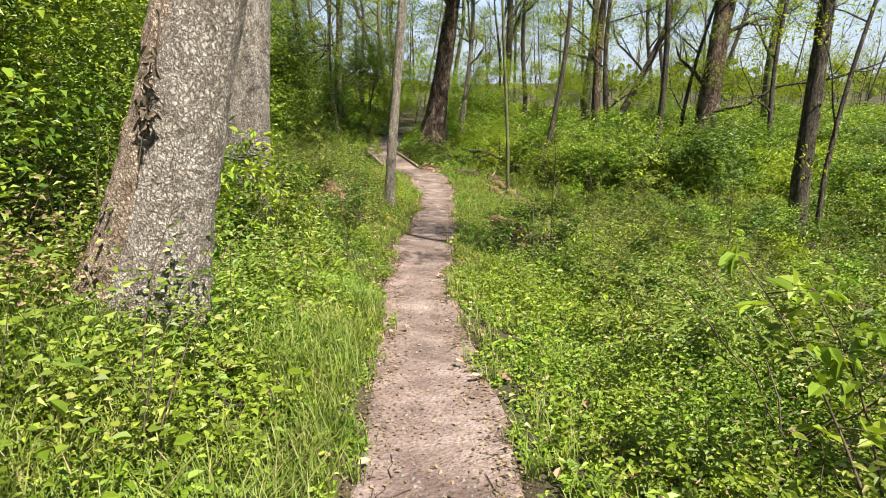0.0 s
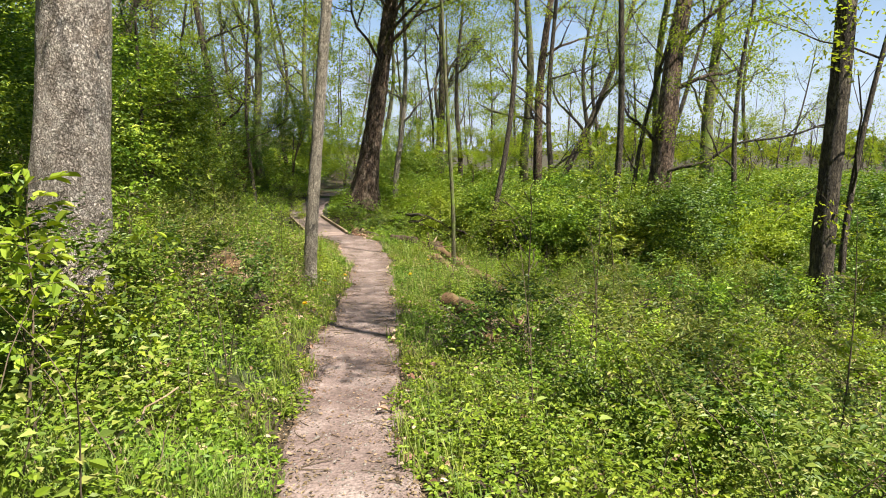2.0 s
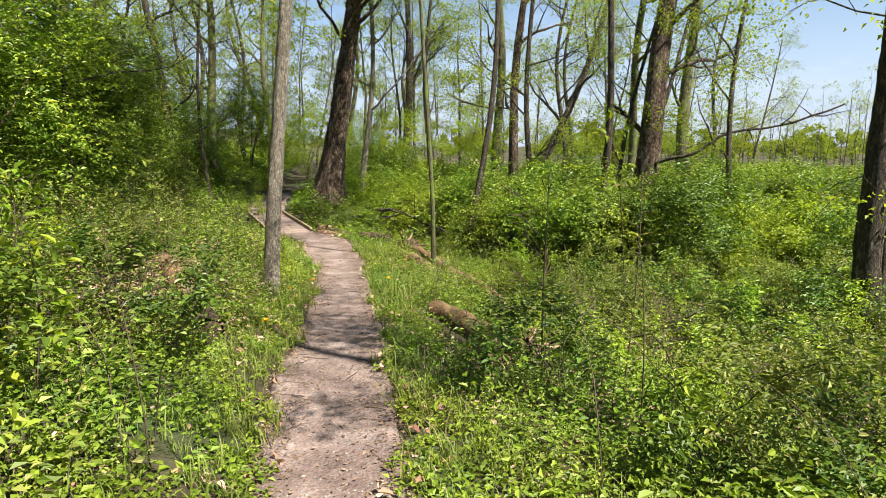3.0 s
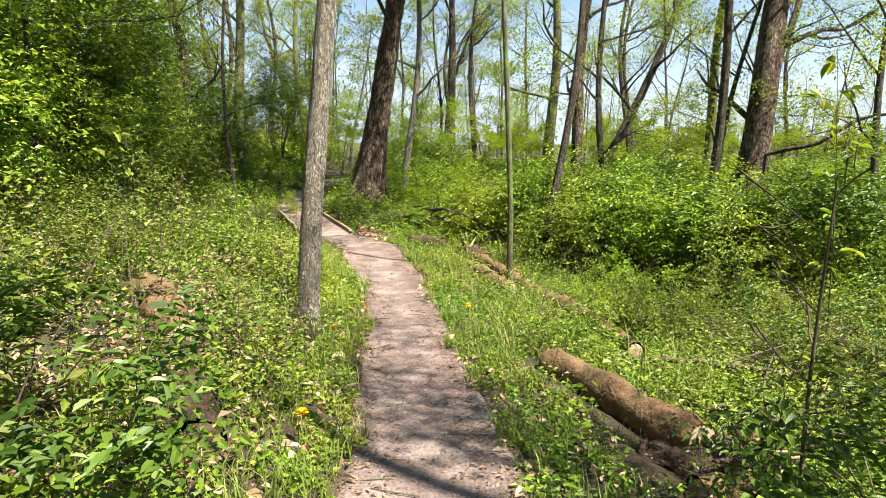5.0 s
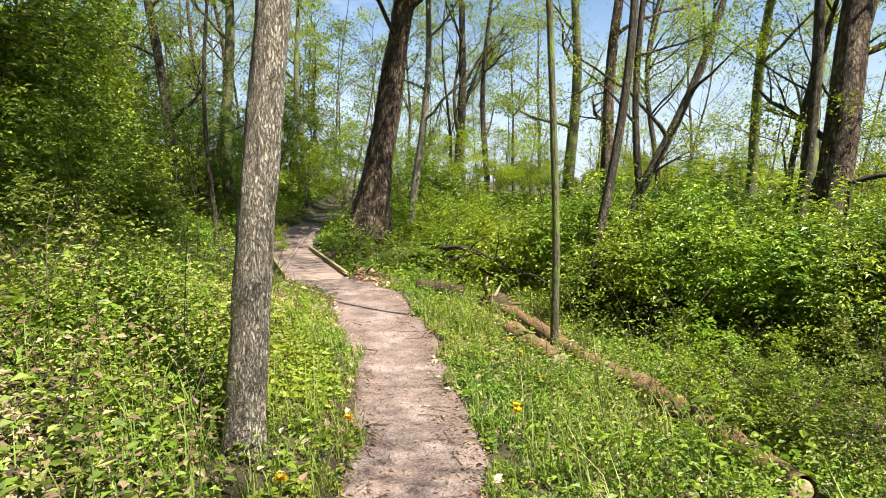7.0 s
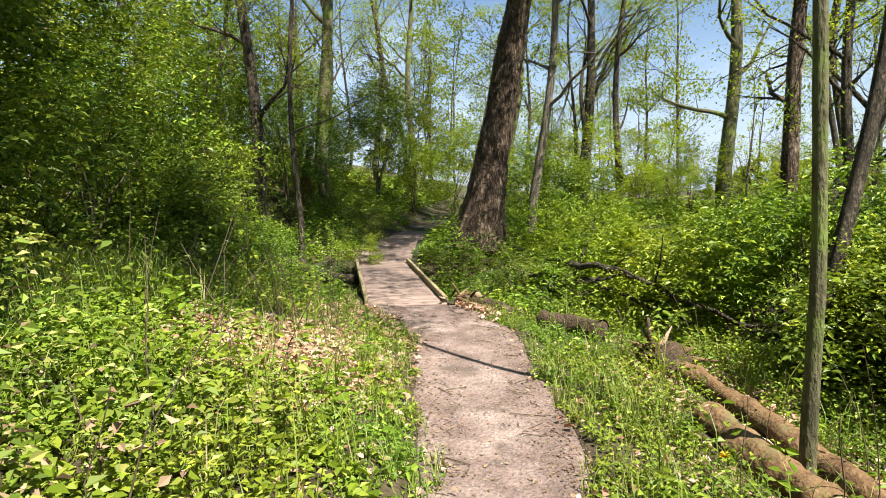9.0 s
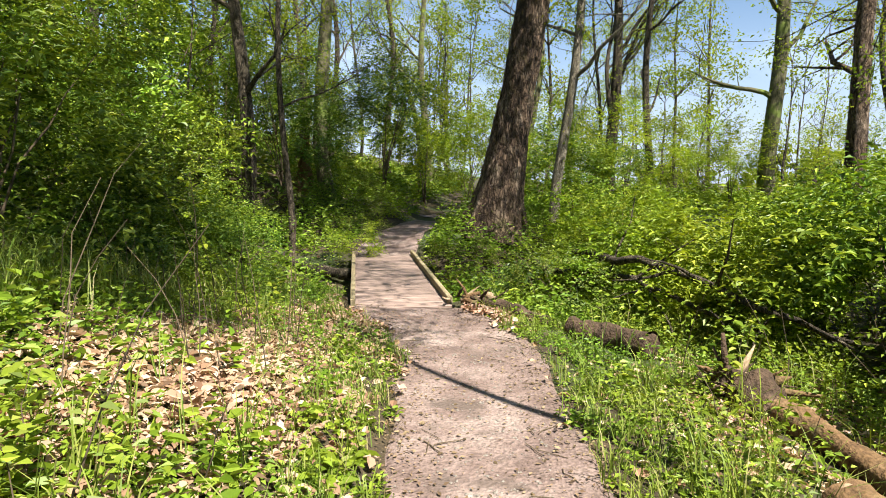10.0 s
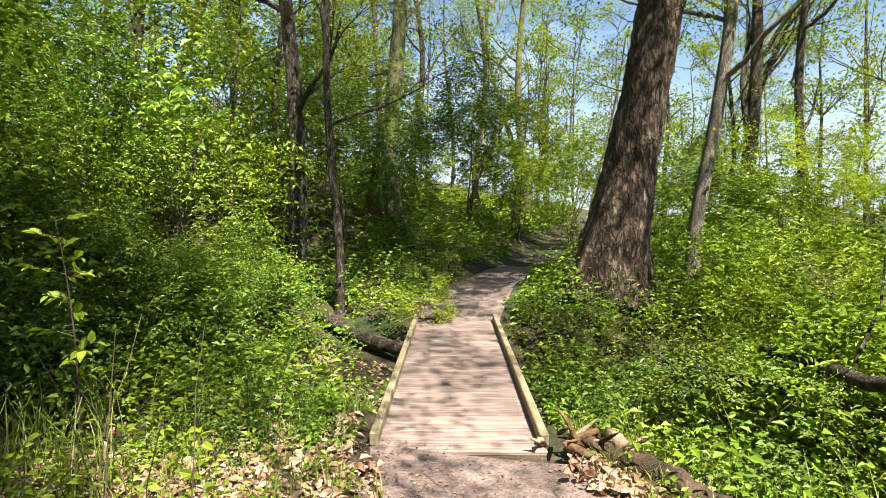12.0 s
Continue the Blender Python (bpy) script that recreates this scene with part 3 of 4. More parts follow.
tree("woodland_tree", "dark twin-limbed tree spreading like a fork", on_ground(4.0, 39.5), (0.02, 0), 0.26, 14, BARK_DARK, 61, sides=14, relief=0.008, limbs=8, first=5.5, limb_len=3.2, per=40, leaf=0.085, rings=40, reach=0.25, level=2, kids=3,
     forks=[(3.2, (-0.35, 0, 1), 0.12, 5.4), (4.4, (0.35, 0.1, 1), 0.11, 5.0), (5.2, (0.7, 0.1, 0.8), 0.07, 4.0)], group="trees of the wood")
tree("crooked_tree", "crooked leaning tree with twisting bare boughs", on_ground(-11.4, 27.3), (0.5, 0), 0.17, 7, BARK_DARK, 62, sides=12, limbs=7, first=3.0, limb_len=2.4, per=20, leaf=0.07, rings=40, bow=0.35, bowf=0.9, group="trees of the wood")


def copies(kinds, spots, rng, scale=(0.8, 1.2), tilt=0.0, tall=1.0):
    for k, (x, y) in enumerate(spots):
        s = scale[0] + (scale[1] - scale[0]) * rng.rand()
        m = Matrix.Translation(on_ground(x, y)) @ Matrix.Rotation(rng.rand() * 6.28, 4, "Z") @ Matrix.Rotation(radians(tilt) * rng.randn(), 4, "X") @ Matrix.Diagonal((s, s, s * tall, 1))
        copy_thing(kinds[k % len(kinds)], m)


# further trees of the wood: on the slope, ahead, towards the field, behind; two unseen shade casters
kinds = [tree("woodland_tree", "slim dark woodland tree in fresh spring leaf", on_ground(x, y), (0.03, 0.02), r, top, bark, seed, sides=9, relief=0.0, flare=0.2, bend=0.2, limbs=9, first=f, limb_len=2.7, per=26, leaf=0.075,
              reach=0.22, level=2, kids=3, group="far trees of the wood", rings=22)
         for x, y, r, top, bark, seed, f in ((-12.5, 18, 0.14, 13, BARK_DARK, 71, 4.0), (-7.0, 33, 0.10, 11, BARK_DARK, 72, 3.0), (1.0, 45, 0.18, 15, BARK_MOSS, 73, 4.5), (12.5, 36, 0.13, 12, BARK_DARK, 74, 3.5), (20, 45, 0.09, 10, BARK_DARK, 75, 2.5))]
rng = np.random.RandomState(7)
spots = [(-10.5, 15.5), (-13, 22), (-15, 28), (-11, 30), (-8.3, 30.5), (-6.5, 36), (-16, 20), (-18, 27), (-14, 42), (-8, 46), (-4.8, 38), (-1.5, 50), (-6, 54),
         # the last two spots stand out of view, added to dapple the path
         (5.5, 47), (16.5, 40), (24, 40), (31, 45), (12.3, 28.5), (10.5, 32), (3.2, 40), (-11.5, 11), (-9.5, 8.5), (-14, 8), (-7.6, 4.5), (-11, 3), (6, -6), (-5, -7), (4, -10), (5.0, 3.9), (5.0, -4.0)]
copies(kinds, spots, rng, tilt=4)


# ---- shrubs ----
def shrub(name, label, place, rx, ry, rz, n_spray, leafmat, seed, leaf=0.06, category="shrub", group="shrubs", per=13, stems=4, fine=False):
    """Arching stems and many leafy sprays; the outline is uneven, with gaps."""
    rng = np.random.RandomState(seed)
    root = thing(name, label, category, place, group)
    for k in range(stems):
        sb = Buf()
        a = rng.rand() * 6.28
        e = np.array([math.cos(a) * rx * 0.75, math.sin(a) * ry * 0.75, rz * (0.7 + 0.3 * rng.rand())])
        s = np.linspace(0, 1, 7)[:, None]
        pts = e * np.column_stack([s ** 1.5, s ** 1.5, s ** 0.8]) + rng.randn(7, 3) * 0.03
        pts[0, 2] = -0.08
        tube(sb, pts, np.linspace(0.0055 * max(rz, 1.0), 0.0025, 7), 5)
        part("stem", sb, TWIG, root)
    hubs = unit(rng.randn(max(9, n_spray // 20), 3) * np.array([1, 1, 0.8]) + np.array([0, 0, 0.3]))
    depth = 0.42 + 0.6 * rng.rand(len(hubs)) ** 0.6
    pick = rng.randint(0, len(hubs), n_spray)
    dirs = unit(hubs[pick] + rng.randn(n_spray, 3) * 0.15)
    lump = 1 + 0.28 * rough3(dirs, 3.1, seed) + 0.18 * rough3(dirs, 7.0, seed + 1)
    rr = lump * depth[pick] * (0.86 + 0.2 * rng.rand(n_spray))
    c = np.array([0, 0, rz * 0.48])
    P0 = c + dirs * rr[:, None] * np.array([rx, ry, rz * 0.56])
    P0[:, 2] = np.maximum(P0[:, 2], 0.05 + 0.16 * rz * (rz > 1.2) * rng.rand(n_spray))
    D = unit(dirs * np.array([1, 1, 0.4]) + rng.randn(n_spray, 3) * 0.5 + np.array([0, 0, 0.25]))
    lb = Buf()
    step = 0.032 * leaf / 0.06
    k = np.tile(np.arange(per), n_spray)
    P = np.repeat(P0, per, 0)
    DD = np.repeat(D, per, 0)
    P = P + DD * (k * step)[:, None] - np.array([0, 0, 1]) * ((k * step) ** 2 * 0.5)[:, None] + rng.randn(len(P), 3) * 0.012
    side = unit(np.cross(DD, [0, 0, 1])) * np.where(k % 2, 1, -1)[:, None]
    d = unit(side + DD * 0.55 + rng.randn(len(P), 3) * 0.28 + np.array([0, 0, -0.12]))
    up = unit(rng.randn(len(P), 3) * 0.35 + np.array([0, 0, 1]) + np.repeat(dirs, per, 0) * 0.25)
    L = leaf * (0.6 + 0.7 * rng.rand(len(P))) * (1.1 - 0.5 * k / per)
    (fine_leaves if fine else leaves)(lb, P, d, up, L, L * 0.46)
    part("foliage", lb, leafmat, root, smooth=False)
    return root


kit = [shrub("shrub", "dense green honeysuckle-like shrub in fresh leaf", on_ground(3.9, 18.1), 1.25, 1.1, 1.95, 760, MIDGREEN, 101, leaf=0.088, per=10),
       shrub("shrub", "dense green honeysuckle-like shrub in fresh leaf", on_ground(5.2, 19.0), 1.4, 1.2, 2.1, 820, SHRUB, 102, leaf=0.09, per=10),
       shrub("shrub", "dense green honeysuckle-like shrub in fresh leaf", on_ground(1.35, 22.5), 1.1, 1.0, 1.5, 660, LIME, 103, leaf=0.088, per=10),
       shrub("shrub", "dense green honeysuckle-like shrub in fresh leaf", on_ground(-5.0, 20.6), 1.2, 1.2, 1.6, 720, SHRUB, 104, leaf=0.08, per=10)]
tall_kit = [shrub("tall_shrub", "tall shaded green shrub with arching leafy sprays", on_ground(-4.9, 19.1), 1.55, 1.4, 3.0, 1150, MIDGREEN, 105, leaf=0.085, group="tall shrubs", per=11, stems=6),
            shrub("tall_shrub", "tall shaded green shrub with arching leafy sprays", on_ground(-8.0, 23.6), 1.7, 1.5, 3.6, 1250, SHRUB, 106, leaf=0.085, group="tall shrubs", per=11, stems=6)]
far_kit = [shrub("leafy_thicket", "loose yellow-green thicket under the trees", on_ground(-1.6, 36.0), 1.9, 1.7, 3.4, 520, CANOPY, 107, leaf=0.11, group="thickets", per=10, stems=5),
           shrub("leafy_thicket", "loose green thicket on the wooded slope", on_ground(-9.5, 16.0), 2.0, 1.8, 3.6, 620, MIDGREEN, 108, leaf=0.11, group="thickets", per=10, stems=5)]
low = [shrub("low_shrub", "low bright green leafy shrub", on_ground(4.1, 16.4), 0.8, 0.75, 0.95, 230, LIME, 111, group="low shrubs", leaf=0.062, per=9, fine=True),
       shrub("low_shrub", "low green leafy shrub", on_ground(2.4, 6.4), 0.8, 0.75, 0.95, 300, BRIAR, 112, group="low shrubs", leaf=0.045, per=10, fine=True),
       shrub("low_shrub", "low green leafy shrub", on_ground(-2.2, 6.6), 0.75, 0.8, 1.0, 230, SHRUB, 113, group="low shrubs", leaf=0.06, per=9, fine=True)]
right_spots = [(3.6, 20.2), (4.9, 20.6), (6.4, 17.4), (7.9, 18.3), (7.3, 16.0), (9.2, 15.6), (10.6, 17.5), (9.8, 13.2), (11.8, 14.5), (3.2, 21.7), (0.7, 24.1), (2.5, 24.2), (1.9, 26.2), (4.6, 23.2), (6.7, 21.8), (8.8, 23.8),
               (1.4, 28.9), (11, 21), (13, 18.5), (12.8, 24), (14.2, 12), (12, 10.5), (8.9, 11.2), (11, 8)]
mid_left = [(-4.7, 20.6), (-4.9, 21.9), (-4.8, 23.0), (-5.3, 24.2), (-6.0, 23.0)]
left_spots = [(-6.4, 20.4), (-5.6, 18.0), (-5.0, 16.6), (-6.3, 16.2), (-6.6, 24.6), (-5.6, 28.2), (-5.0, 13.2), (-4.7, 10.4), (-4.4, 7.6), (-4.1, 5.2), (-3.9, 3.4), (-5.5, 4.2), (-4.6, 1.6), (-3.8, 31.4), (-7.2, 22.0)]
slope_spots = [(-7.6, 25.8), (-7.5, 29), (-9.3, 27.3), (-9, 19.2), (-7.6, 14.2), (-6.8, 11.4), (-6.4, 8.6), (-6.2, 6.4), (-7.2, 3), (-8.6, 10.5), (-10.2, 13.2), (-10.2, 22.5), (-11.5, 25), (-11.5, 18.5), (-13, 14), (-8.2, 32.5), (-10.5, 31.5), (-6.5, 34), (-13.5, 28.5), (-9.0, 5.4), (-14, 21), (-12, 35), (-16, 25), (-8, 38)]
ahead_spots = [(-3.5, 36.5), (0.6, 37), (2.6, 38.5), (-5.5, 39), (5.5, 36), (-1, 41), (3.5, 43), (8, 40), (-4, 45), (11, 36), (-2.9, 33.6), (0.9, 34.2), (3.4, 33.0), (6.5, 33), (10.5, 31), (14, 33), (18, 30), (14, 41), (20, 38)]
rng = np.random.RandomState(8)
row_spots = [(5.0, 17.0), (6.0, 16.4), (7.0, 17.2), (8.4, 16.6), (4.7, 18.8), (5.8, 18.0), (6.9, 19.2), (8.2, 19.4), (9.4, 18.4), (9.6, 20.4), (5.7, 20.0), (7.4, 20.8), (10.8, 19.4), (11.8, 16.2), (4.3, 21.8), (8.2, 14.6), (10.4, 15.8), (7.0, 22.8), (9.0, 22.2), (12.2, 19.8)]
copies([kit[0], kit[1], kit[0], kit[2]], row_spots, rng, (0.85, 1.2))
lime_spots = [(2.5, 21.5), (1.7, 24.2), (2.6, 23.2), (2.1, 26.0), (2.5, 22.6), (3.4, 24.6), (3.6, 22.6)]
right_spots = [p for p in right_spots if p not in [(0.7, 24.1), (2.5, 24.2), (1.9, 26.2), (3.2, 21.7)]]
copies([kit[2]], lime_spots, rng, (0.9, 1.25))
copies([kit[0], kit[1], kit[2]], right_spots, rng, (0.85, 1.2))
copies([kit[3], kit[0]], mid_left, rng, (0.7, 0.95))
copies(tall_kit, left_spots, rng, (0.8, 1.15))
copies([far_kit[1]], slope_spots, rng, (0.85, 1.3), tall=1.15)
copies([far_kit[0], far_kit[0], far_kit[1]], ahead_spots, rng, (0.7, 1.1))
low_spots = [(3.3, 15.3), (5.3, 15.0), (2.9, 13.6), (4.7, 12.8), (6.3, 13.6), (7.4, 12.3), (3.2, 11.4), (5.6, 10.8), (2.7, 9.0), (4.2, 8.4), (1.9, 5.0), (3.2, 4.4), (4.7, 5.9), (2.1, 7.4), (6.4, 8.0), (7.9, 9.4), (5.4, 3.4), (3.4, 2.4), (1.8, 2.7),
             (-2.9, 5.0), (-3.2, 9.6), (-2.6, 11.3), (-3.4, 13.0), (-1.9, 8.9), (-3.2, 7.0), (-3.4, 15.0), (-3.1, 3.0), (-2.6, 1.7), (-3.1, 25.4), (-3.3, 26.9), (-4.0, 28.6), (0.5, 23.0), (-0.4, 23.6), (-0.9, 25.2), (0.45, 21.7), (0.3, 22.4), (0.6, 26.2), (7.2, 14.6), (9.0, 8)]
rng2 = np.random.RandomState(9)
extra = [(1.5 + 6.5 * rng2.rand(), 2.0 + 13.5 * rng2.rand()) for _ in range(60)]
low_spots += [p for p in extra if not (p[0] < 2.3 and p[1] > 8.8)][:30]
copies([low[0], low[1], low[1], low[2]], low_spots, rng, (0.7, 1.15))


# ---- low plants ----
def scatter(rng, n, x0, x1, y0, y1):
    return x0 + (x1 - x0) * rng.rand(n), y0 + (y1 - y0) * rng.rand(n)


# where logs lie, and how wide a strip stays free of plants
LOG_LINES = [((1.0, 11.8), (1.42, 10.15), 0.26), ((1.55, 18.6), (2.1, 15.5), 0.16), ((2.1, 15.5), (2.25, 12.6), 0.14), ((1.4, 17.0), (1.62, 15.7), 0.2), ((0.4, 20.1), (1.0, 19.4), 0.3), ((-0.7, 21.2), (0.25, 20.65), 0.08),
             ((-4.7, 25.2), (-2.9, 24.3), 0.35), ((-2.5, 12.2), (-1.95, 11.2), 0.22), ((-1.62, 10.3), (-1.42, 9.7), 0.2), ((1.75, 9.9), (1.15, 9.95), 0.3)]


def off_path(x, y, gap, rng, wander=0.10):
    w = way_w(y) + gap + wander * (np.sin(y * 2.3 + (x > way_x(y)) * 2) + np.sin(y * 5.9 + 1)) * 0.5
    clear = np.abs(x - way_x(y)) > w + rng.rand(len(x)) ** 2 * 0.22
    u = (x + 1.45) * 0.968 + (y - 20.95) * 0.25
    s = -(x + 1.45) * 0.25 + (y - 20.95) * 0.968
    bridge = (np.abs(u) < 0.72) & (s > -0.3) & (s < 5.0)
    for (ax, ay), (bx, by), r in LOG_LINES:
        f = np.clip(((x - ax) * (bx - ax) + (y - ay) * (by - ay)) / ((bx - ax) ** 2 + (by - ay) ** 2), 0, 1)
        clear &= np.hypot(x - ax - f * (bx - ax), y - ay - f * (by - ay)) > r
    return clear & ~bridge


def litter_field(x, y):
    """Where dead leaves lie open: the sunny glade, the hollow, round the logs."""
    g = np.exp(-(((x + 2.0 + 0.12 * (y - 17.2)) / 0.8) ** 2 + ((y - 17.3) / 1.5) ** 2) ** 2) + np.exp(-(((x + 1.0) / 1.3) ** 2 + ((y - 20.9) / 0.55) ** 2)) + 0.8 * np.exp(-(((x + 2.1) / 0.9) ** 2 + ((y - 19.6) / 0.8) ** 2))
    h = np.exp(-(((x + 3.2) / 0.9) ** 2 + ((y - 23.6) / 1.4) ** 2))
    k = np.exp(-(((x - 1.8) / 0.8) ** 2 + ((y - 17.6) / 1.9) ** 2)) + 0.7 * np.exp(-(((x - 1.0) / 0.6) ** 2 + ((y - 19.7) / 0.6) ** 2))
    j = np.exp(-(((x - 1.0) / 0.45) ** 2 + ((y - 9.6) / 1.6) ** 2))
    i = np.exp(-(((x + 2.3) / 0.9) ** 2 + ((y - 10.8) / 2.0) ** 2))
    return np.clip(g + 0.9 * h + 0.7 * k + 0.85 * j + 0.95 * i, 0, 1)


def herbs(name, label, material, seed, n, box, gap, h, leaf, per, tall=1.0, thin=0.94, fine=False, patch=0.0):
    rng = np.random.RandomState(seed)
    x, y = scatter(rng, n, *box)
    keep = off_path(x, y, gap, rng) & (rng.rand(n) > thin * litter_field(x, y))
    if patch:
        keep &= rough3(np.column_stack([x, y, x * 0]), 1.1, seed) + 0.5 * rough3(np.column_stack([x, y, x * 0]), 3.1, seed) > patch
    x, y = x[keep], y[keep]
    z = height(x, y) - 0.02
    d = np.abs(x - way_x(y)) - way_w(y)
    spot = np.column_stack([x, y, x * 0])
    lump = np.maximum(1 + 0.65 * rough3(spot, 1.9, seed) + 0.45 * rough3(spot, 5.3, seed + 1), 0.25)
    hh = h * (0.45 + 0.8 * rng.rand(len(x))) * (0.3 + 0.7 * smooth(0.0, 0.9, d)) * tall * lump
    m = len(x)
    k = np.tile(np.arange(per), m)
    X, Y, Z, H = (np.repeat(a, per) for a in (x, y, z, hh))
    lx, ly = (np.repeat(rng.randn(m) * 0.25, per) for _ in (0, 1))
    s = (k + 0.5 + 0.4 * rng.randn(len(k))) / per
    a = np.repeat(rng.rand(m) * 6.28, per) + k * 2.4
    P = np.column_stack([X + lx * s * H + 0.01 * np.cos(a), Y + ly * s * H + 0.01 * np.sin(a), Z + np.clip(s, 0.1, 1.05) * H])
    dd = np.column_stack([np.cos(a), np.sin(a), 0.25 + 0.5 * rng.randn(len(k)) * 0.5])
    up = unit(rng.randn(len(k), 3) * 0.5 + np.array([0, 0, 1]))
    L = leaf * (0.55 + 0.8 * rng.rand(len(k)))
    bb = Buf()
    (fine_leaves if fine else leaves)(bb, P, dd, up, L, L * 0.55, 0.2, 0.25)
    return tagged(new(name, bb.mesh(name, material, False)), label, "undergrowth", kind="stuff")


herbs("ground_cover", "bright yellow-green low leafy herbs beside the path", HERB, 210, 8800, (-3.2, 3.2, 1.0, 6.2), -0.03, 0.2, 0.038, 8, fine=True, patch=-0.55)
herbs("ground_cover", "bright yellow-green low leafy herbs beside the path", HERB, 201, 21000, (-3.4, 3.4, 6.0, 21.3), -0.03, 0.2, 0.042, 8, patch=-0.55)
herbs("ground_cover", "low leafy herbs spreading through the wood", HERB, 202, 8000, (-6, 10, 1.0, 33), 0.1, 0.26, 0.056, 7)
herbs("briar_growth", "tangled green undergrowth with fine leaves", BRIAR, 203, 8500, (0.7, 8.5, 1.2, 17), 0.3, 0.5, 0.036, 13, patch=-0.1)
herbs("briar_growth", "tangled green undergrowth with fine leaves", BRIAR, 204, 4500, (-5.5, -0.9, 1.2, 15.5), 0.55, 0.6, 0.05, 14, patch=-0.2)
herbs("tall_herbs", "taller broad-leaved herbs in fresh growth", LIME, 205, 2200, (-4, 6, 1.0, 20.5), 0.3, 0.4, 0.06, 10, fine=True, patch=0.0)
herbs("tall_herbs", "leafy herbs round the footbridge", HERB, 206, 5200, (-5, 2.8, 20.6, 31), 0.1, 0.5, 0.08, 9, thin=0.95)
herbs("field_cover", "pale green cover of the open field", HERB, 207, 9000, (8, 32, 2, 45), 0.5, 0.5, 0.17, 7)
herbs("slope_cover", "green cover of the wooded slope", BRIAR, 208, 4000, (-24, -5, -2, 48), 0.5, 0.5, 0.2, 7)
herbs("slope_cover", "green cover ahead in the wood", HERB, 209, 4000, (-8, 8, 31, 60), 0.5, 0.5, 0.2, 7)


herbs("dry_growth", "dry brown stalky growth beside the path", DRY, 231, 480, (-3.2, -1.15, 9.0, 14.5), 0.3, 0.42, 0.05, 9, thin=0.0, patch=-0.2)
herbs("dry_growth", "dry brown stalky growth round the logs", DRY, 232, 700, (0.7, 3.8, 9.0, 16.0), 0.25, 0.3, 0.04, 8, thin=0.0, patch=0.1)
herbs("dry_growth", "dry brown stalky growth in the undergrowth", DRY, 233, 700, (1.2, 6.0, 1.5, 9.0), 0.3, 0.35, 0.04, 8, thin=0.0, patch=0.2)


def blades(name, label, seed, n, box, gap, length, near=0.0, reach=9.0):
    rng = np.random.RandomState(seed)
    x, y = scatter(rng, n, *box)
    dist = np.abs(x - way_x(y)) - way_w(y)
    keep = off_path(x, y, gap, rng) & (dist < reach) & (rng.rand(n) > 0.9 * litter_field(x, y))
    keep &= rough3(np.column_stack([x, y, x * 0]), 1.6, seed) > near
    x, y = x[keep], y[keep]
    m, per = len(x), 7
    X, Y, Z = np.repeat(x, per), np.repeat(y, per), np.repeat(height(x, y) - 0.02, per)
    N = m * per
    a = rng.rand(N) * 6.28
    L = length * (0.4 + 0.9 * rng.rand(N))
    out = np.column_stack([np.cos(a), np.sin(a), a * 0]) * (0.25 + 0.5 * rng.rand(N))[:, None]
    p = np.column_stack([X, Y, Z]) + rng.randn(N, 3) * np.array([0.025, 0.025, 0])
    s = np.column_stack([-np.sin(a), np.cos(a), a * 0]) * 0.0035
    mid = p + (out * 0.4 + np.array([0, 0, 0.6])) * L[:, None]
    tip = p + (out * 1.1 + np.array([0, 0, 0.85])) * L[:, None]
    v = np.stack([p - s, p + s, mid + s * 0.8, mid - s * 0.8, tip], 1).reshape(-1, 3)
    i = np.arange(N)[:, None] * 5
    bb = Buf()
    bb.add(v, i + np.array([[3, 2, 4]]), i + np.array([[0, 1, 2, 3]]))
    return tagged(new(name, bb.mesh(name, GRASS, False)), label, "grass", kind="stuff")


blades("grass", "fresh green grass along the path edges", 211, 15000, (-3.4, 3.4, 1.0, 22), -0.05, 0.17, near=-0.6, reach=1.6)
blades("tall_grass", "long arching grass tufts beside the glade", 212, 1500, (-4.5, 2.5, 11, 22), 0.25, 0.5, near=0.1, reach=3.2)


blades("grass", "soft green grass round the pale trunk", 215, 4200, (-2.8, -0.3, 1.0, 5.5), 0.05, 0.24, near=-0.4, reach=2.4)
blades("tall_grass", "long arching grass tufts beside the glade", 213, 380, (-4.6, -2.9, 15.5, 19.6), 0.25, 0.5, near=-0.3, reach=3.6)
herbs("glade_herbs", "bright leafy herbs pushing through dead leaves", LIME, 214, 800, (-3.2, -0.7, 13.5, 17.6), 0.05, 0.17, 0.075, 8, thin=0.6, fine=True, patch=-0.1)


# dead leaves
def dead_leaves(name, seed, n, box, least):
    rng = np.random.RandomState(seed)
    x, y = scatter(rng, n, *box)
    f = litter_field(x, y)
    keep = off_path(x, y, -0.12, rng, 0.15) & (rng.rand(n) < np.maximum(f, least))
    x, y = x[keep], y[keep]
    m = len(x)
    P = np.column_stack([x, y, height(x, y) + 0.012 + 0.03 * rng.rand(m)])
    a = rng.rand(m) * 6.28
    d = np.column_stack([np.cos(a), np.sin(a), 0.25 * rng.randn(m)])
    up = unit(rng.randn(m, 3) * 0.5 + np.array([0, 0, 1]))
    L = 0.035 + 0.06 * rng.rand(m) ** 1.5
    bb = Buf()
    fine_leaves(bb, P, d, up, L, L * 0.62, 0.25, 0.2)
    return tagged(new(name, bb.mesh(name, LITTER, False)), "dry tan and brown fallen leaves on soil", "leaf litter", kind="stuff")


dead_leaves("leaf_litter", 221, 26000, (-4.6, 3.2, 6.5, 26.5), 0.06)
dead_leaves("leaf_litter", 223, 44000, (-3.8, -0.2, 14.2, 21.3), 0.0)
dead_leaves("leaf_litter", 224, 9000, (0.6, 3.2, 14.5, 21.3), 0.05)
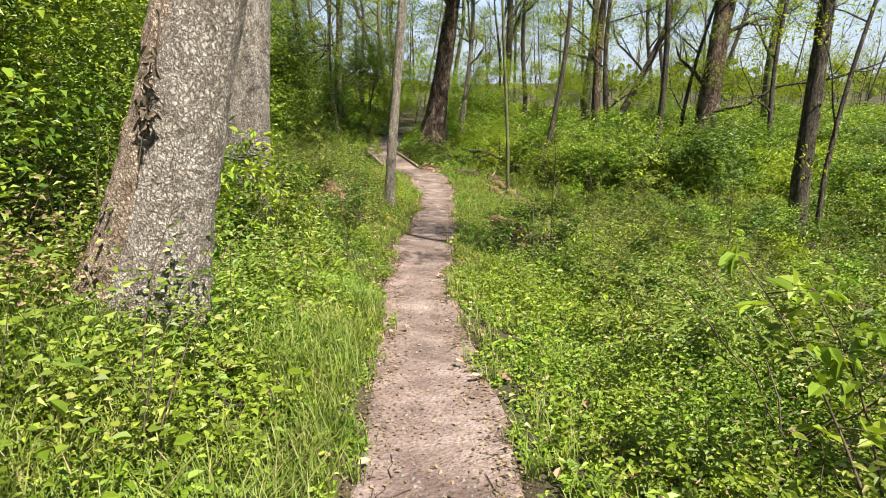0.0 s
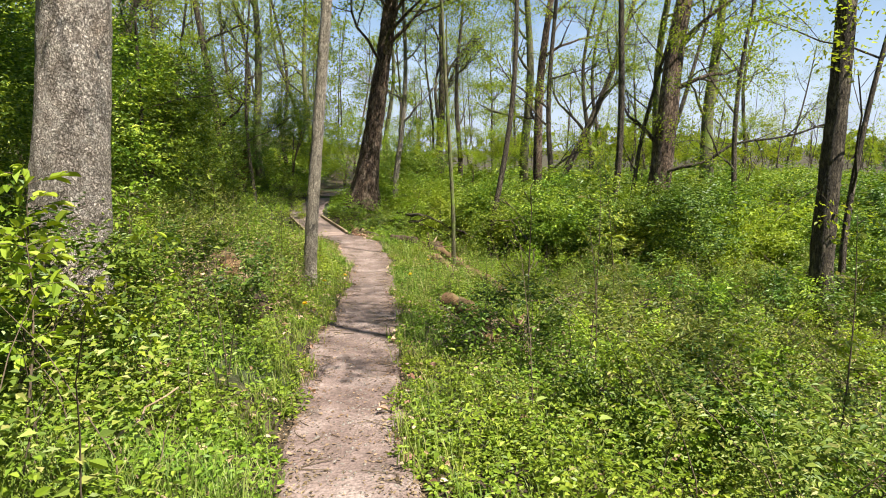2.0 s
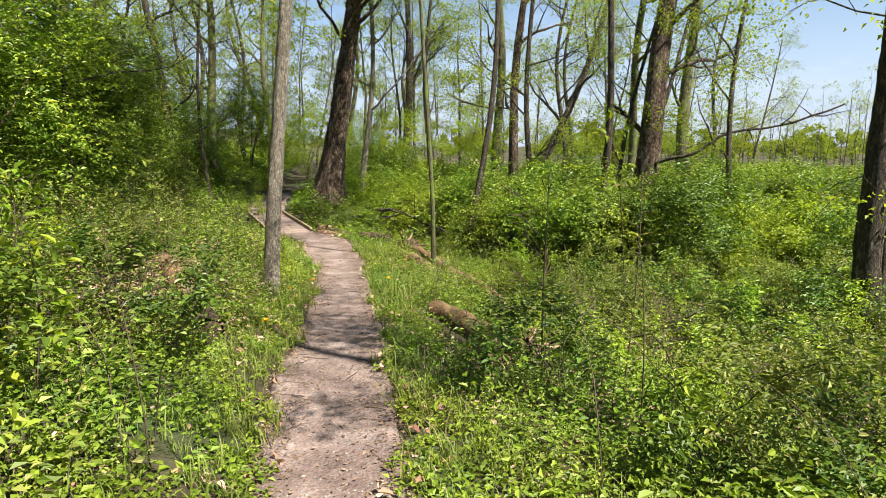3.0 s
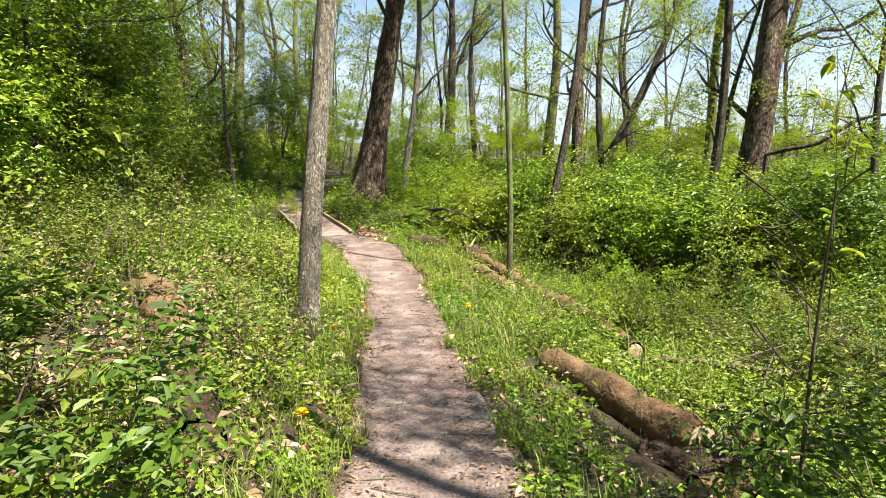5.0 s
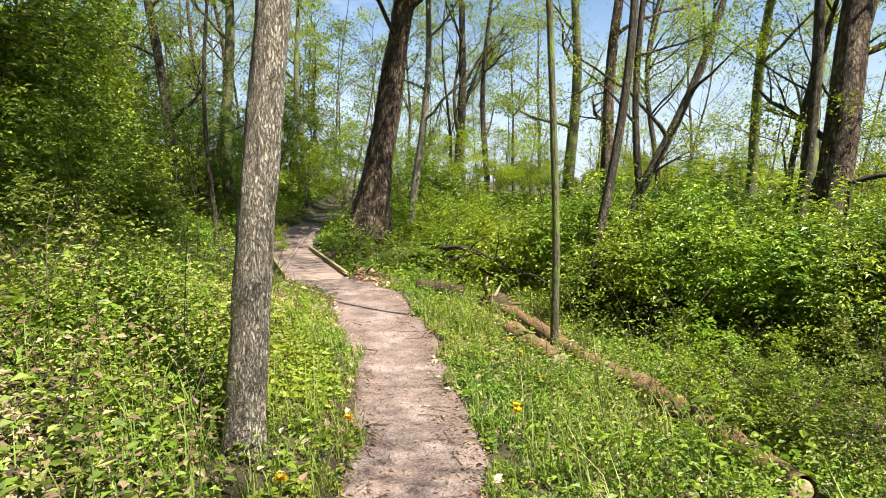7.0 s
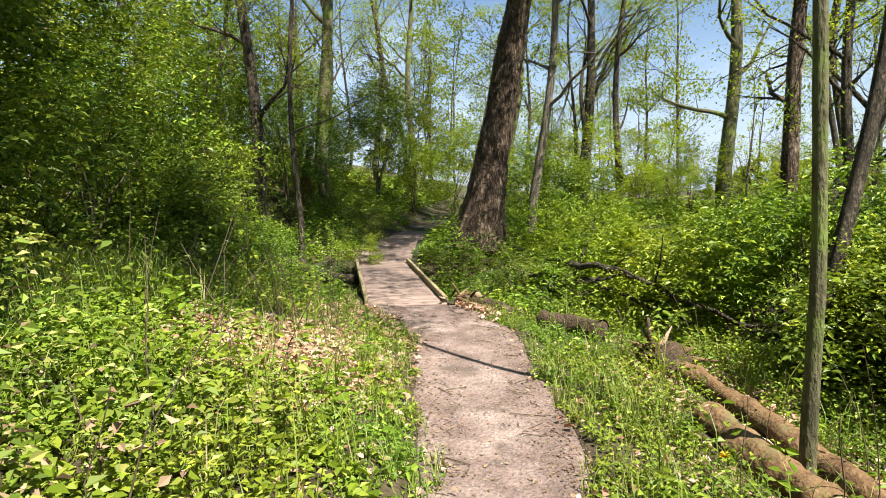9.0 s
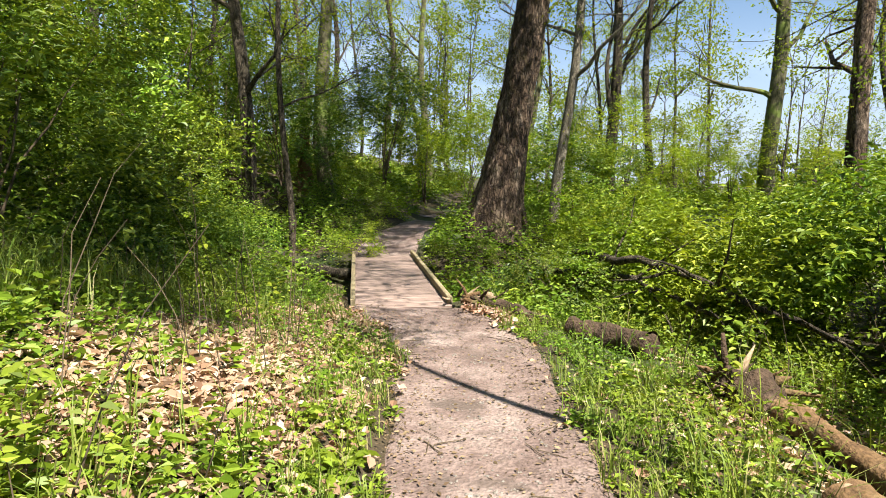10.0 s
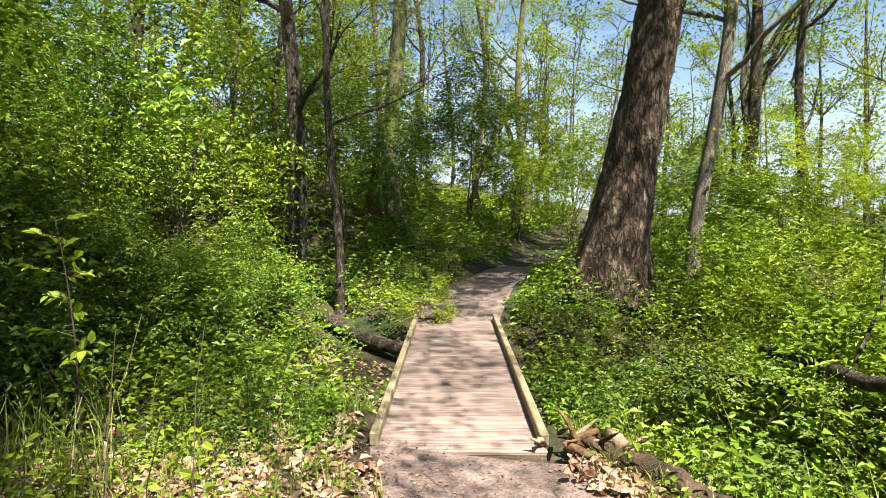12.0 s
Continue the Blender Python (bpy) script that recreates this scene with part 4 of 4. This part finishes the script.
dead_leaves("leaf_litter", 222, 16000, (-5, 7, 1.0, 20), 0.4)

# flakes of bark and leaf trodden into the path, thicker towards its edges
rng = np.random.RandomState(35)
n = 14000
y = 1.2 + 19.8 * rng.rand(n)
u = (1 - np.abs(rng.randn(n)) * 0.33) * rng.choice([-1, 1], n) * 1.12
u = np.where(rng.rand(n) < 0.25, rng.rand(n) * 2 - 1, u)
x = way_x(y) + u * way_w(y)
db = Buf()
a = rng.rand(n) * 6.28
L = 0.012 + 0.03 * rng.rand(n) ** 2
P = np.column_stack([x, y, height(x, y) - 0.004 - 0.02 * np.clip(1 - u * u, 0, 1) + 0.008 * rng.rand(n)])
leaves(db, P, np.column_stack([np.cos(a), np.sin(a), 0.2 * rng.randn(n)]), unit(rng.randn(n, 3) * 0.3 + [0, 0, 1]), L, L * 0.5, 0.1, 0.05)
tagged(new("path_debris", db.mesh("path_debris", DRY, False)), "bits of dead leaf and bark on the path", "leaf litter", kind="stuff")

# loose stones and twigs on the path
rng = np.random.RandomState(31)
pb = Buf()
n = 5200
y = 1.2 + 19.6 * rng.rand(n) ** 0.75
u = rng.randn(n) * 0.5
u = np.clip(u, -1.05, 1.05)
x = way_x(y) + u * way_w(y)
s = 0.003 + 0.011 * rng.rand(n) ** 3
octa = np.array([[1, 0, 0], [-1, 0, 0], [0, 1, 0], [0, -1, 0], [0, 0, 0.6], [0, 0, -0.6]])
face = np.array([[0, 2, 4], [2, 1, 4], [1, 3, 4], [3, 0, 4], [2, 0, 5], [1, 2, 5], [3, 1, 5], [0, 3, 5]])
a = rng.rand(n) * 6.28
ca, sa = np.cos(a), np.sin(a)
shape = octa[None] * (0.7 + 0.7 * rng.rand(n, 6, 1)) * s[:, None, None]
rx, ry = shape[..., 0] * ca[:, None] - shape[..., 1] * sa[:, None], shape[..., 0] * sa[:, None] + shape[..., 1] * ca[:, None]
zz = height(x, y) - 0.008 - 0.02 * (1 - u * u)
v = np.stack([rx + x[:, None], ry + y[:, None], shape[..., 2] + zz[:, None]], -1).reshape(-1, 3)
pb.add(v, (np.arange(n)[:, None, None] * 6 + face[None]).reshape(-1, 3))
tagged(new("gravel", pb.mesh("gravel", STONE, False)), "small pale stones strewn on the dirt path", "gravel", kind="stuff")
tw = Buf()
for k in range(260):
    yy = 1.5 + 19 * rng.rand()
    sd = rng.choice([-1, 1])
    xx = float(way_x(yy)) + sd * float(way_w(yy)) * (0.35 + 0.8 * rng.rand())
    a, ln = rng.rand() * 6.28, 0.06 + 0.22 * rng.rand()
    t = np.linspace(-0.5, 0.5, 4)
    px, py = xx + np.cos(a) * t * ln + 0.01 * rng.randn(4), yy + np.sin(a) * t * ln
    tube(tw, np.column_stack([px, py, height(px, py) - 0.016]), np.full(4, 0.002 + 0.002 * rng.rand()), 4)
tagged(new("twigs", tw.mesh("twigs", TWIG)), "thin dry twigs lying on the path", "twigs", kind="stuff")


# bare stems and dry stalks standing in the undergrowth
rng = np.random.RandomState(33)
st = Buf()
for k in range(900):
    x, y = (1.0 + 7 * rng.rand(), 1.5 + 18 * rng.rand()) if k % 2 else (-1.1 - 4 * rng.rand(), 1.5 + 18 * rng.rand())
    if abs(x - float(way_x(y))) < float(way_w(y)) + 0.45:
        continue
    h = 0.35 + 0.9 * rng.rand() ** 2
    l1, l2 = rng.randn(2) * 0.25
    s = np.linspace(0, 1, 5)
    pts = np.column_stack([x + l1 * s ** 2 * h, y + l2 * s ** 2 * h, float(height(x, y)) - 0.03 + s * h])
    tube(st, pts + rng.randn(5, 3) * 0.01, np.linspace(0.005, 0.0015, 5), 4)
tagged(new("dry_stalks", st.mesh("dry_stalks", TWIG)), "thin brown stalks standing in the undergrowth", "stalks", kind="stuff")


# ---- logs, stumps, fallen boughs ----
def log(name, label, pts, radii, material, end, seed, sides=26, relief=0.02, category="log"):
    """A fallen stem: bark tube with rough relief and two sawn or broken ends."""
    pts = np.asarray(pts, float)
    root = thing(name, label, category, pts[0])
    s = np.linspace(0, len(pts) - 1, 14 * len(pts))
    p = np.column_stack([np.interp(s, range(len(pts)), pts[:, k]) for k in range(3)]) - pts[0]
    r = np.interp(s, np.linspace(0, len(pts) - 1, len(radii)), radii)
    bb = Buf()
    p = p + 0.025 * np.column_stack([np.sin(s * 2.1 + seed), 0 * s, np.sin(s * 1.7 + seed)]) * np.minimum(s, len(pts) - 1 - s)[:, None]
    r = r * (1 + 0.07 * np.sin(s * 5.1 + seed) + 0.05 * np.sin(s * 11.3 + 2 * seed))
    tube(bb, p, r, sides, relief * 1.4, 4.5, seed)
    part("bark", bb, material, root)
    for a, c, rad in ((p[0], p[1], r[0]), (p[-1], p[-2], r[-1])):
        eb = Buf()
        o = unit(a - c)
        tube(eb, [a - o * 0.03, a - o * 0.005, a + o * 0.004], [rad * 0.93, rad * 0.93, rad * 0.5], sides, relief * 0.4, 12, seed, cap=True)
        part("cut_end", eb, end, root, "pale broken wood end")
    return root


def lie(x, y, r):
    return (x, y, float(height(x, y)) + r)


log("fallen_log", "barkless tan fallen log lying beside the path", [lie(1.04, 11.8, 0.05), lie(1.26, 11.0, 0.08), lie(1.52, 10.15, 0.12)], [0.11, 0.13, 0.145], DEADWOOD, CUTWOOD, 1)
log("fallen_log", "long mossy brown log rotting beside the path", [lie(1.55, 18.6, 0.1), lie(1.92, 17.0, 0.09), lie(2.12, 15.5, 0.08), lie(2.2, 14.2, 0.07), lie(2.28, 12.7, 0.05)], [0.08, 0.1, 0.11, 0.1, 0.1], DEADWOOD, CUTWOOD, 2)
log("fallen_log", "short thick log lying in leaf litter", [lie(1.42, 17.0, 0.07), lie(1.52, 16.35, 0.08), lie(1.66, 15.7, 0.08)], [0.12, 0.12, 0.11], DEADWOOD, CUTWOOD, 3)
log("fallen_log", "dark rotten log beside the path", [lie(0.45, 20.25, 0.1), lie(0.75, 19.92, 0.13), lie(1.08, 19.55, 0.14)], [0.10, 0.125, 0.125], ROTWOOD, ROTWOOD, 4)
log("fallen_log", "dark log lying against the footbridge", [lie(-0.70, 21.22, 0.02), lie(-0.3, 21.0, 0.03), lie(0.25, 20.65, 0.01)], [0.075, 0.08, 0.07], ROTWOOD, ROTWOOD, 5)
log("fallen_log", "grey log lying in the shaded hollow", [lie(-4.7, 25.2, 0.12), lie(-3.8, 24.75, 0.1), (-2.9, 24.3, -1.52)], [0.07, 0.09, 0.10], BARK_DARK, ROTWOOD, 6)
log("fallen_log", "broken mossy log end in herbs", [lie(-2.5, 12.2, 0.02), lie(-2.2, 11.7, 0.06), lie(-1.95, 11.2, 0.03)], [0.12, 0.13, 0.12], DEADWOOD, CUTWOOD, 7)
log("fallen_log", "rotten log end half hidden in herbs", [lie(-1.62, 10.3, 0.02), lie(-1.5, 9.95, 0.03), lie(-1.42, 9.7, 0.02)], [0.11, 0.12, 0.11], ROTWOOD, ROTWOOD, 8)
log("rotten_stump", "dark crumbling stump at the log's foot", [lie(1.12, 10.2, 0.0), lie(1.4, 9.98, 0.03), lie(1.75, 9.86, 0.04)], [0.09, 0.14, 0.15], ROTWOOD, ROTWOOD, 9, relief=0.04, category="stump")
log("fallen_log", "pale broken branch stub below the log", [lie(1.2, 9.68, 0.02), lie(1.38, 9.74, 0.04), lie(1.6, 9.8, 0.05)], [0.07, 0.085, 0.08], DEADWOOD, CUTWOOD, 10)
log("root_mound", "dark upturned root mass at the log's end", [lie(1.35, 18.9, 0.03), lie(1.5, 18.55, 0.1), lie(1.6, 18.2, 0.05)], [0.08, 0.15, 0.09], ROTWOOD, ROTWOOD, 12, relief=0.05, category="root")
log("stump", "small pale broken stump in the hollow", [lie(-3.98, 24.0, -0.05), lie(-3.94, 23.98, 0.1), lie(-3.88, 23.95, 0.24)], [0.13, 0.10, 0.05], CUTWOOD, CUTWOOD, 13, relief=0.02, category="stump")
log("snag", "tall splintered pale-brown stump in shrubs", [lie(-5.6, 29.6, -0.1), lie(-5.55, 29.6, 0.7), lie(-5.45, 29.6, 1.7)], [0.26, 0.17, 0.06], DEADWOOD, CUTWOOD, 14, relief=0.05, category="stump")


def splinters(root_label, at, n, seed, spread, length):
    """A crumbling heap of rotten wood: many tapered shards and root stubs."""
    rng = np.random.RandomState(seed)
    root = thing("rotten_wood", root_label, "dead wood", at)
    for k in range(n):
        p = np.array([rng.randn() * spread, rng.randn() * spread * 0.5, 0.02 + 0.06 * rng.rand()])
        d = unit(rng.randn(3) * np.array([1, 0.8, 0.45]) + np.array([0, -0.2, 0.3]))
        ln = length * (0.4 + rng.rand())
        q = p + d * ln * 0.5 + rng.randn(3) * 0.015
        sb = Buf()
        r = 0.012 + 0.035 * rng.rand() ** 2
        tube(sb, [p - d * 0.06, p, q, p + d * ln], [r, r * 1.1, r * 0.8, r * 0.2], 7, r * 0.25, 20, seed + k, cap=True)
        part("splinter", sb, (ROTWOOD, ROTWOOD, DEADWOOD, CUTWOOD)[k % 4], root)
    return root


splinters("dark crumbling rotten wood heaped at the log's end", lie(1.62, 9.95, 0.08), 40, 71, 0.16, 0.24)
splinters("dark upturned root stubs at the long log's end", lie(1.5, 18.6, 0.1), 22, 72, 0.16, 0.3)
splinters("dark broken root stubs beside the footbridge", lie(-0.62, 21.1, 0.03), 16, 73, 0.12, 0.24)


def fallen_bough(label, pts, r, seed, bark=BARK_DARK, kids=5):
    rng = np.random.RandomState(seed)
    pts = np.asarray(pts, float)
    root = thing("fallen_branch", label, "branch", pts[0], "fallen branches")
    s = np.linspace(0, len(pts) - 1, 16)
    p = np.column_stack([np.interp(s, range(len(pts)), pts[:, k]) for k in range(3)]) - pts[0] + rng.randn(16, 3) * 0.02
    p[0] = 0
    bb = Buf()
    tube(bb, p, np.linspace(r, r * 0.4, 16), 8, r * 0.1, 12, seed)
    for k in range(kids):
        i = rng.randint(4, 14)
        tb = Buf()
        bough(tb, [], rng, p[i], unit(p[i] - p[i - 1] + rng.randn(3) * 0.6), r * 0.4, 0.5 + 0.7 * rng.rand(), 0, 5)
        part("twig", tb, bark, root)
    part("bough", bb, bark, root)
    return root


fallen_bough("dark fallen bough leaning through bright shrubs", [(0.3, 22.9, -1.15), (1.2, 21.4, -1.0), (2.3, 20.1, -1.4)], 0.05, 41)
fallen_bough("dark fallen bough leaning through bright shrubs", [(0.7, 22.3, -0.85), (1.5, 20.9, -0.8), (2.9, 19.6, -1.35)], 0.06, 42)
fallen_bough("long dead bough sagging across the undergrowth", [(8.7, 20.2, 0.5), (9.5, 19.3, 0.75), (10.2, 18.9, 1.35), (11.2, 18.0, 1.5), (12.2, 17.2, 2.0)], 0.055, 43, kids=9)
fallen_bough("dead grey branch lying across undergrowth", [lie(2.0, 12.2, 0.1), lie(2.8, 11.7, 0.3), lie(3.8, 11.6, 0.2)], 0.035, 44, TWIG, 8)
fallen_bough("dead grey branch lying across undergrowth", [lie(1.9, 11.0, 0.1), lie(2.5, 10.4, 0.2), lie(3.2, 9.6, 0.3)], 0.03, 45, TWIG, 8)
fallen_bough("pale bent dead stick beside the path", [lie(-1.75, 5.4, 0.02), lie(-1.4, 5.6, 0.1), lie(-1.2, 5.95, 0.35)], 0.012, 46, CUTWOOD, 1)
fallen_bough("small timber offcut standing beside the footbridge", [(-1.62, 26.0, -1.3), (-1.66, 26.15, -1.12), (-1.72, 26.3, -0.95)], 0.035, 47, CUTWOOD, 0)


# ---- footbridge ----
def beam(name, size, m, material, parent, label="", bevel=0.008, mesh=None):
    if mesh is None:
        bm = bmesh.new()
        bmesh.ops.create_cube(bm, size=1)
        bmesh.ops.scale(bm, vec=size, verts=bm.verts)
        bmesh.ops.bevel(bm, geom=bm.edges[:], offset=bevel, segments=1, affect="EDGES")
        mesh = bpy.data.meshes.new(name)
        bm.to_mesh(mesh)
        bm.free()
        mesh.materials.append(material)
    ob = new(name, mesh)
    ob.parent = parent
    ob.matrix_basis = m
    return tagged(ob, label)


bridge = thing("footbridge", "low weathered plank footbridge with yellowed timber kerbs", "footbridge")
bridge.matrix_basis = Matrix.Translation((-1.45, 20.95, -1.36)) @ Matrix.Rotation(math.atan2(0.25, 0.968), 4, "Z") @ Matrix.Rotation(math.atan2(0.07, 4.6), 4, "X")
rng = np.random.RandomState(51)
first = beam("plank", (1.2, 0.215, 0.036), pose(0, 0.107, -0.018), DECK, bridge)
board = None
for k in range(30):
    y = 0.222 + 0.0725 + k * 0.146
    ob = beam("plank", (1.2, 0.135, 0.036), pose(0.008 * rng.randn(), y, -0.018 + 0.002 * rng.randn(), 0.3 * rng.randn(), 0.2 * rng.randn(), 0.25 * rng.randn()), DECK, bridge, mesh=board)
    board = ob.data
for sx in (-1, 1):
    kerb = beam("kerb", (0.062, 4.5, 0.09), pose(sx * 0.572, 2.32, 0.047, 0, 0, sx * 0.3), KERB, bridge, "yellowed treated-timber kerb")
    beam("stringer", (0.09, 4.6, 0.2), pose(sx * 0.48, 2.32, -0.14), KERB, bridge, "dark timber stringer under the boards")


# ---- flowers ----
def dandelion(x, y, h, seed):
    rng = np.random.RandomState(seed)
    root = thing("dandelion", "yellow dandelion flower on a green stem", "flower", on_ground(x, y), "dandelions beside the path")
    sb = Buf()
    tube(sb, [(0, 0, -0.02), (0.01, 0.005, h * 0.5), (0.012, 0, h)], [0.003, 0.003, 0.0025], 6)
    part("stem", sb, GRASS, root)
    n = 70
    a = rng.rand(n) * 6.28
    e = rng.rand(n)
    d = np.column_stack([np.cos(a), np.sin(a), 0.15 + 1.5 * e])
    pb = Buf()
    leaves(pb, np.tile([0.012, 0, h], (n, 1)), d, np.tile([0.01, 0.02, 1.0], (n, 1)), np.full(n, 0.04), np.full(n, 0.013), 0.1, 0.1)
    part("flower_head", pb, PETAL, root, "bright yellow flower head", smooth=False)
    return root


for k, (x, y, h) in enumerate([(-0.9, 12.13, 0.2), (-0.62, 13.15, 0.2), (1.09, 15.34, 0.2), (1.02, 14.31, 0.2), (0.55, 13.37, 0.2), (0.53, 13.25, 0.2), (-0.97, 9.99, 0.2), (1.11, 15.92, 0.2)]):
    dandelion(x, y, h, 300 + k)


# leafy spray of a young tree close beside the path, and a slim leafy sapling
def young_spray(label, base, tip, n, leaf, seed, mat=LIME):
    rng = np.random.RandomState(seed)
    root = thing("young_tree", label, "sapling", base)
    s = np.linspace(0, 1, 9)
    e = np.array(tip, float) - np.array(base, float)
    pts = e * s[:, None] + np.column_stack([0.05 * np.sin(s * 3), s * 0, 0.06 * np.sin(s * 3)])
    pts[0, 2] -= 0.03
    sb, lb = Buf(), Buf()
    tube(sb, pts, np.linspace(0.008, 0.002, 9), 6)
    P, D = [], []
    for k in range(n):
        t = 0.3 + 0.7 * (k + rng.rand()) / n
        p = np.array([np.interp(t, s, pts[:, c]) for c in range(3)])
        a = k * 2.4 + rng.rand()
        d = np.array([math.cos(a), math.sin(a), 0.25])
        q = p + d * (0.10 + 0.1 * rng.rand())
        tube(sb, [p, (p + q) / 2 + [0, 0, 0.01], q], [0.003, 0.002, 0.0015], 4)
        for j in range(5):
            dd = unit(d + rng.randn(3) * 0.7 + [0, 0, -0.1])
            P.append(q - d * 0.025 * j)
            D.append(dd)
    m = len(P)
    L = leaf * (0.6 + 0.6 * rng.rand(m))
    fine_leaves(lb, P, D, unit(rng.randn(m, 3) * 0.3 + [0, 0, 1]), L, L * 0.52)
    part("stem", sb, TWIG, root)
    part("foliage", lb, mat, root, smooth=False)
    return root


young_spray("thin young tree with large fresh leaves overhanging herbs", on_ground(1.75, 1.95), (1.16, 2.3, 0.86), 13, 0.10, 401)
young_spray("thin young tree with large fresh leaves overhanging herbs", on_ground(1.95, 2.2), (1.5, 2.35, 0.72), 10, 0.09, 407)
young_spray("thin young tree with fresh leaves", on_ground(2.9, 6.0), (2.95, 6.1, 0.75), 14, 0.06, 402, BRIAR)
young_spray("tall thin young tree with sparse leaves", on_ground(2.25, 8.8), (2.3, 8.8, 0.95), 12, 0.06, 408, BRIAR)
young_spray("thin young tree with fresh leaves", on_ground(2.1, 8.2), (2.0, 8.3, 0.5), 14, 0.055, 403, BRIAR)
young_spray("thin young tree with fresh leaves", on_ground(-2.2, 5.6), (-2.1, 5.4, 1.3), 16, 0.08, 404)
young_spray("thin young tree with fresh leaves", on_ground(-2.6, 12.3), (-2.5, 12.0, 0.9), 14, 0.08, 405, BRIAR)
young_spray("thin young tree with fresh leaves", on_ground(-3.4, 19.8), (-3.3, 19.6, 0.2), 14, 0.08, 406)


for k, (bx, by, h, leaf) in enumerate([(-1.75, 5.5, 1.0, 0.085), (-2.1, 6.1, 1.25, 0.095), (-1.6, 6.6, 0.8, 0.08), (-2.5, 5.1, 1.2, 0.1), (-2.0, 4.7, 0.85, 0.09), (-2.7, 6.9, 1.3, 0.09), (-1.9, 7.5, 0.9, 0.08), (-2.4, 8.3, 1.1, 0.085)]):
    z = float(height(bx, by))
    young_spray("young box-elder-like sapling with bright compound leaves", (bx, by, z), (bx + 0.22 * math.sin(k * 2.2), by + 0.2 * math.cos(k * 1.7), z + h), 24, leaf, 420 + k)
young_spray("leafy bough end of a young tree with large bright leaves", on_ground(3.9, 11.95), (3.35, 11.6, 1.55), 12, 0.13, 440)
tree("sapling", "bare thin dark sapling with short side twigs", on_ground(1.78, 9.6), (-0.01, 0.02), 0.014, 2.0, TWIG, 441, sides=8, flare=0.2, bend=0.04, rings=24, limbs=7, first=0.6, limb_len=0.4, per=3, leaf=0.04, reach=0.05, kids=2)


# a dead creeper clinging to the pale trunk
rng = np.random.RandomState(44)
vine = thing("dead_vine", "dark dead creeper clinging to the pale trunk", "vine", (-1.55, 3.27, 1.5))
vb, vl = Buf(), Buf()
vp = np.column_stack([np.linspace(0.10, -0.11, 10) + 0.006 * rng.randn(10), np.linspace(0.02, -0.035, 10), np.linspace(0.4, -0.42, 10)])
tube(vb, vp, np.linspace(0.005, 0.003, 10), 5)
part("stem", vb, TWIG, vine)
n = 46
t = np.clip(0.5 + 0.16 * rng.randn(n), 0, 1)
P = np.column_stack([np.interp(t, np.linspace(0, 1, 10), vp[:, c]) for c in range(3)]) + rng.randn(n, 3) * 0.02
L = 0.03 + 0.04 * rng.rand(n)
fine_leaves(vl, P, rng.randn(n, 3) * [0.5, 0.3, 0.5] + [0, -0.3, -0.6], unit(rng.randn(n, 3) * 0.4 + [0, -1, 0.2]), L, L * 0.5)
part("dead_foliage", vl, TWIG, vine, "shrivelled brown leaves", smooth=False)
herbs("dry_growth", "brown dry growth heaped at the trunk's foot", DRY, 234, 130, (-3.0, -2.0, 2.9, 4.3), 0.3, 0.4, 0.05, 9, thin=0.0)


# ---- far woods ----
def far_woods(seed, n, x0, x1, y0, y1, top, leafn, size=0.13, thick=0.1):
    rng = np.random.RandomState(seed)
    tb, lb = Buf(), Buf()
    x, y = scatter(rng, n, x0, x1, y0, y1)
    z = height(x, y)
    for k in range(n):
        h = top * (0.6 + 0.6 * rng.rand())
        l1 = rng.randn() * 0.05
        s = np.linspace(0, 1, 5)
        pts = np.column_stack([x[k] + l1 * h * s, np.full(5, y[k]), z[k] - 0.3 + h * s]) + rng.randn(5, 3) * 0.12
        r = thick * (0.5 + rng.rand())
        tube(tb, pts, np.linspace(r, r * 0.25, 5), 5)
        hub = []
        for j in range(14):
            i = rng.randint(1, 5)
            q = pts[i] + np.array([rng.randn() * 1.2, rng.randn() * 1.2, 0.8 + 1.6 * rng.rand()]) * (1.25 - 0.15 * i)
            c = (pts[i] + q) / 2 + rng.randn(3) * 0.15
            tube(tb, [pts[i], c, q], [r * 0.3, r * 0.2, r * 0.08], 4)
            e = c + (q - c) * 0.8 + rng.randn(3) * 0.35
            tube(tb, [c, e], [r * 0.14, r * 0.05], 3)
            hub += [q, e]
        m = leafn
        hub = np.array(hub)
        P = hub[rng.randint(0, len(hub), m)] + rng.randn(m, 3) * np.array([0.34, 0.34, 0.2])
        L = size * (1 + 0.8 * rng.rand(m))
        leaves(lb, P, rng.randn(m, 3), unit(rng.randn(m, 3) * 0.5 + [0, 0, 1]), L, L * 0.6)
    tagged(new("far_woods", tb.mesh("far_woods", BARK_DARK)), "slim far trunks and boughs of the wood", "woods", kind="stuff")
    tagged(new("far_foliage", lb.mesh("far_foliage", CANOPY, False)), "pale spring foliage of the far wood", "woods", kind="stuff")


far_woods(61, 42, -22, 14, 44, 75, 13, 1100, 0.12, 0.09)
far_woods(62, 34, -30, -12, 2, 50, 12, 1000, 0.12)
far_woods(63, 110, 14, 90, 45, 110, 8, 260, 0.12, 0.06)
far_woods(65, 130, 30, 200, 110, 210, 6, 260, 0.55, 0.08)
# bare tangled stems and vines on the near slope, built as far woods
far_woods(66, 26, -15, -6.5, 19, 38, 6.5, 120, 0.09, 0.035)
far_woods(64, 30, -25, 25, -30, -9, 12, 300)
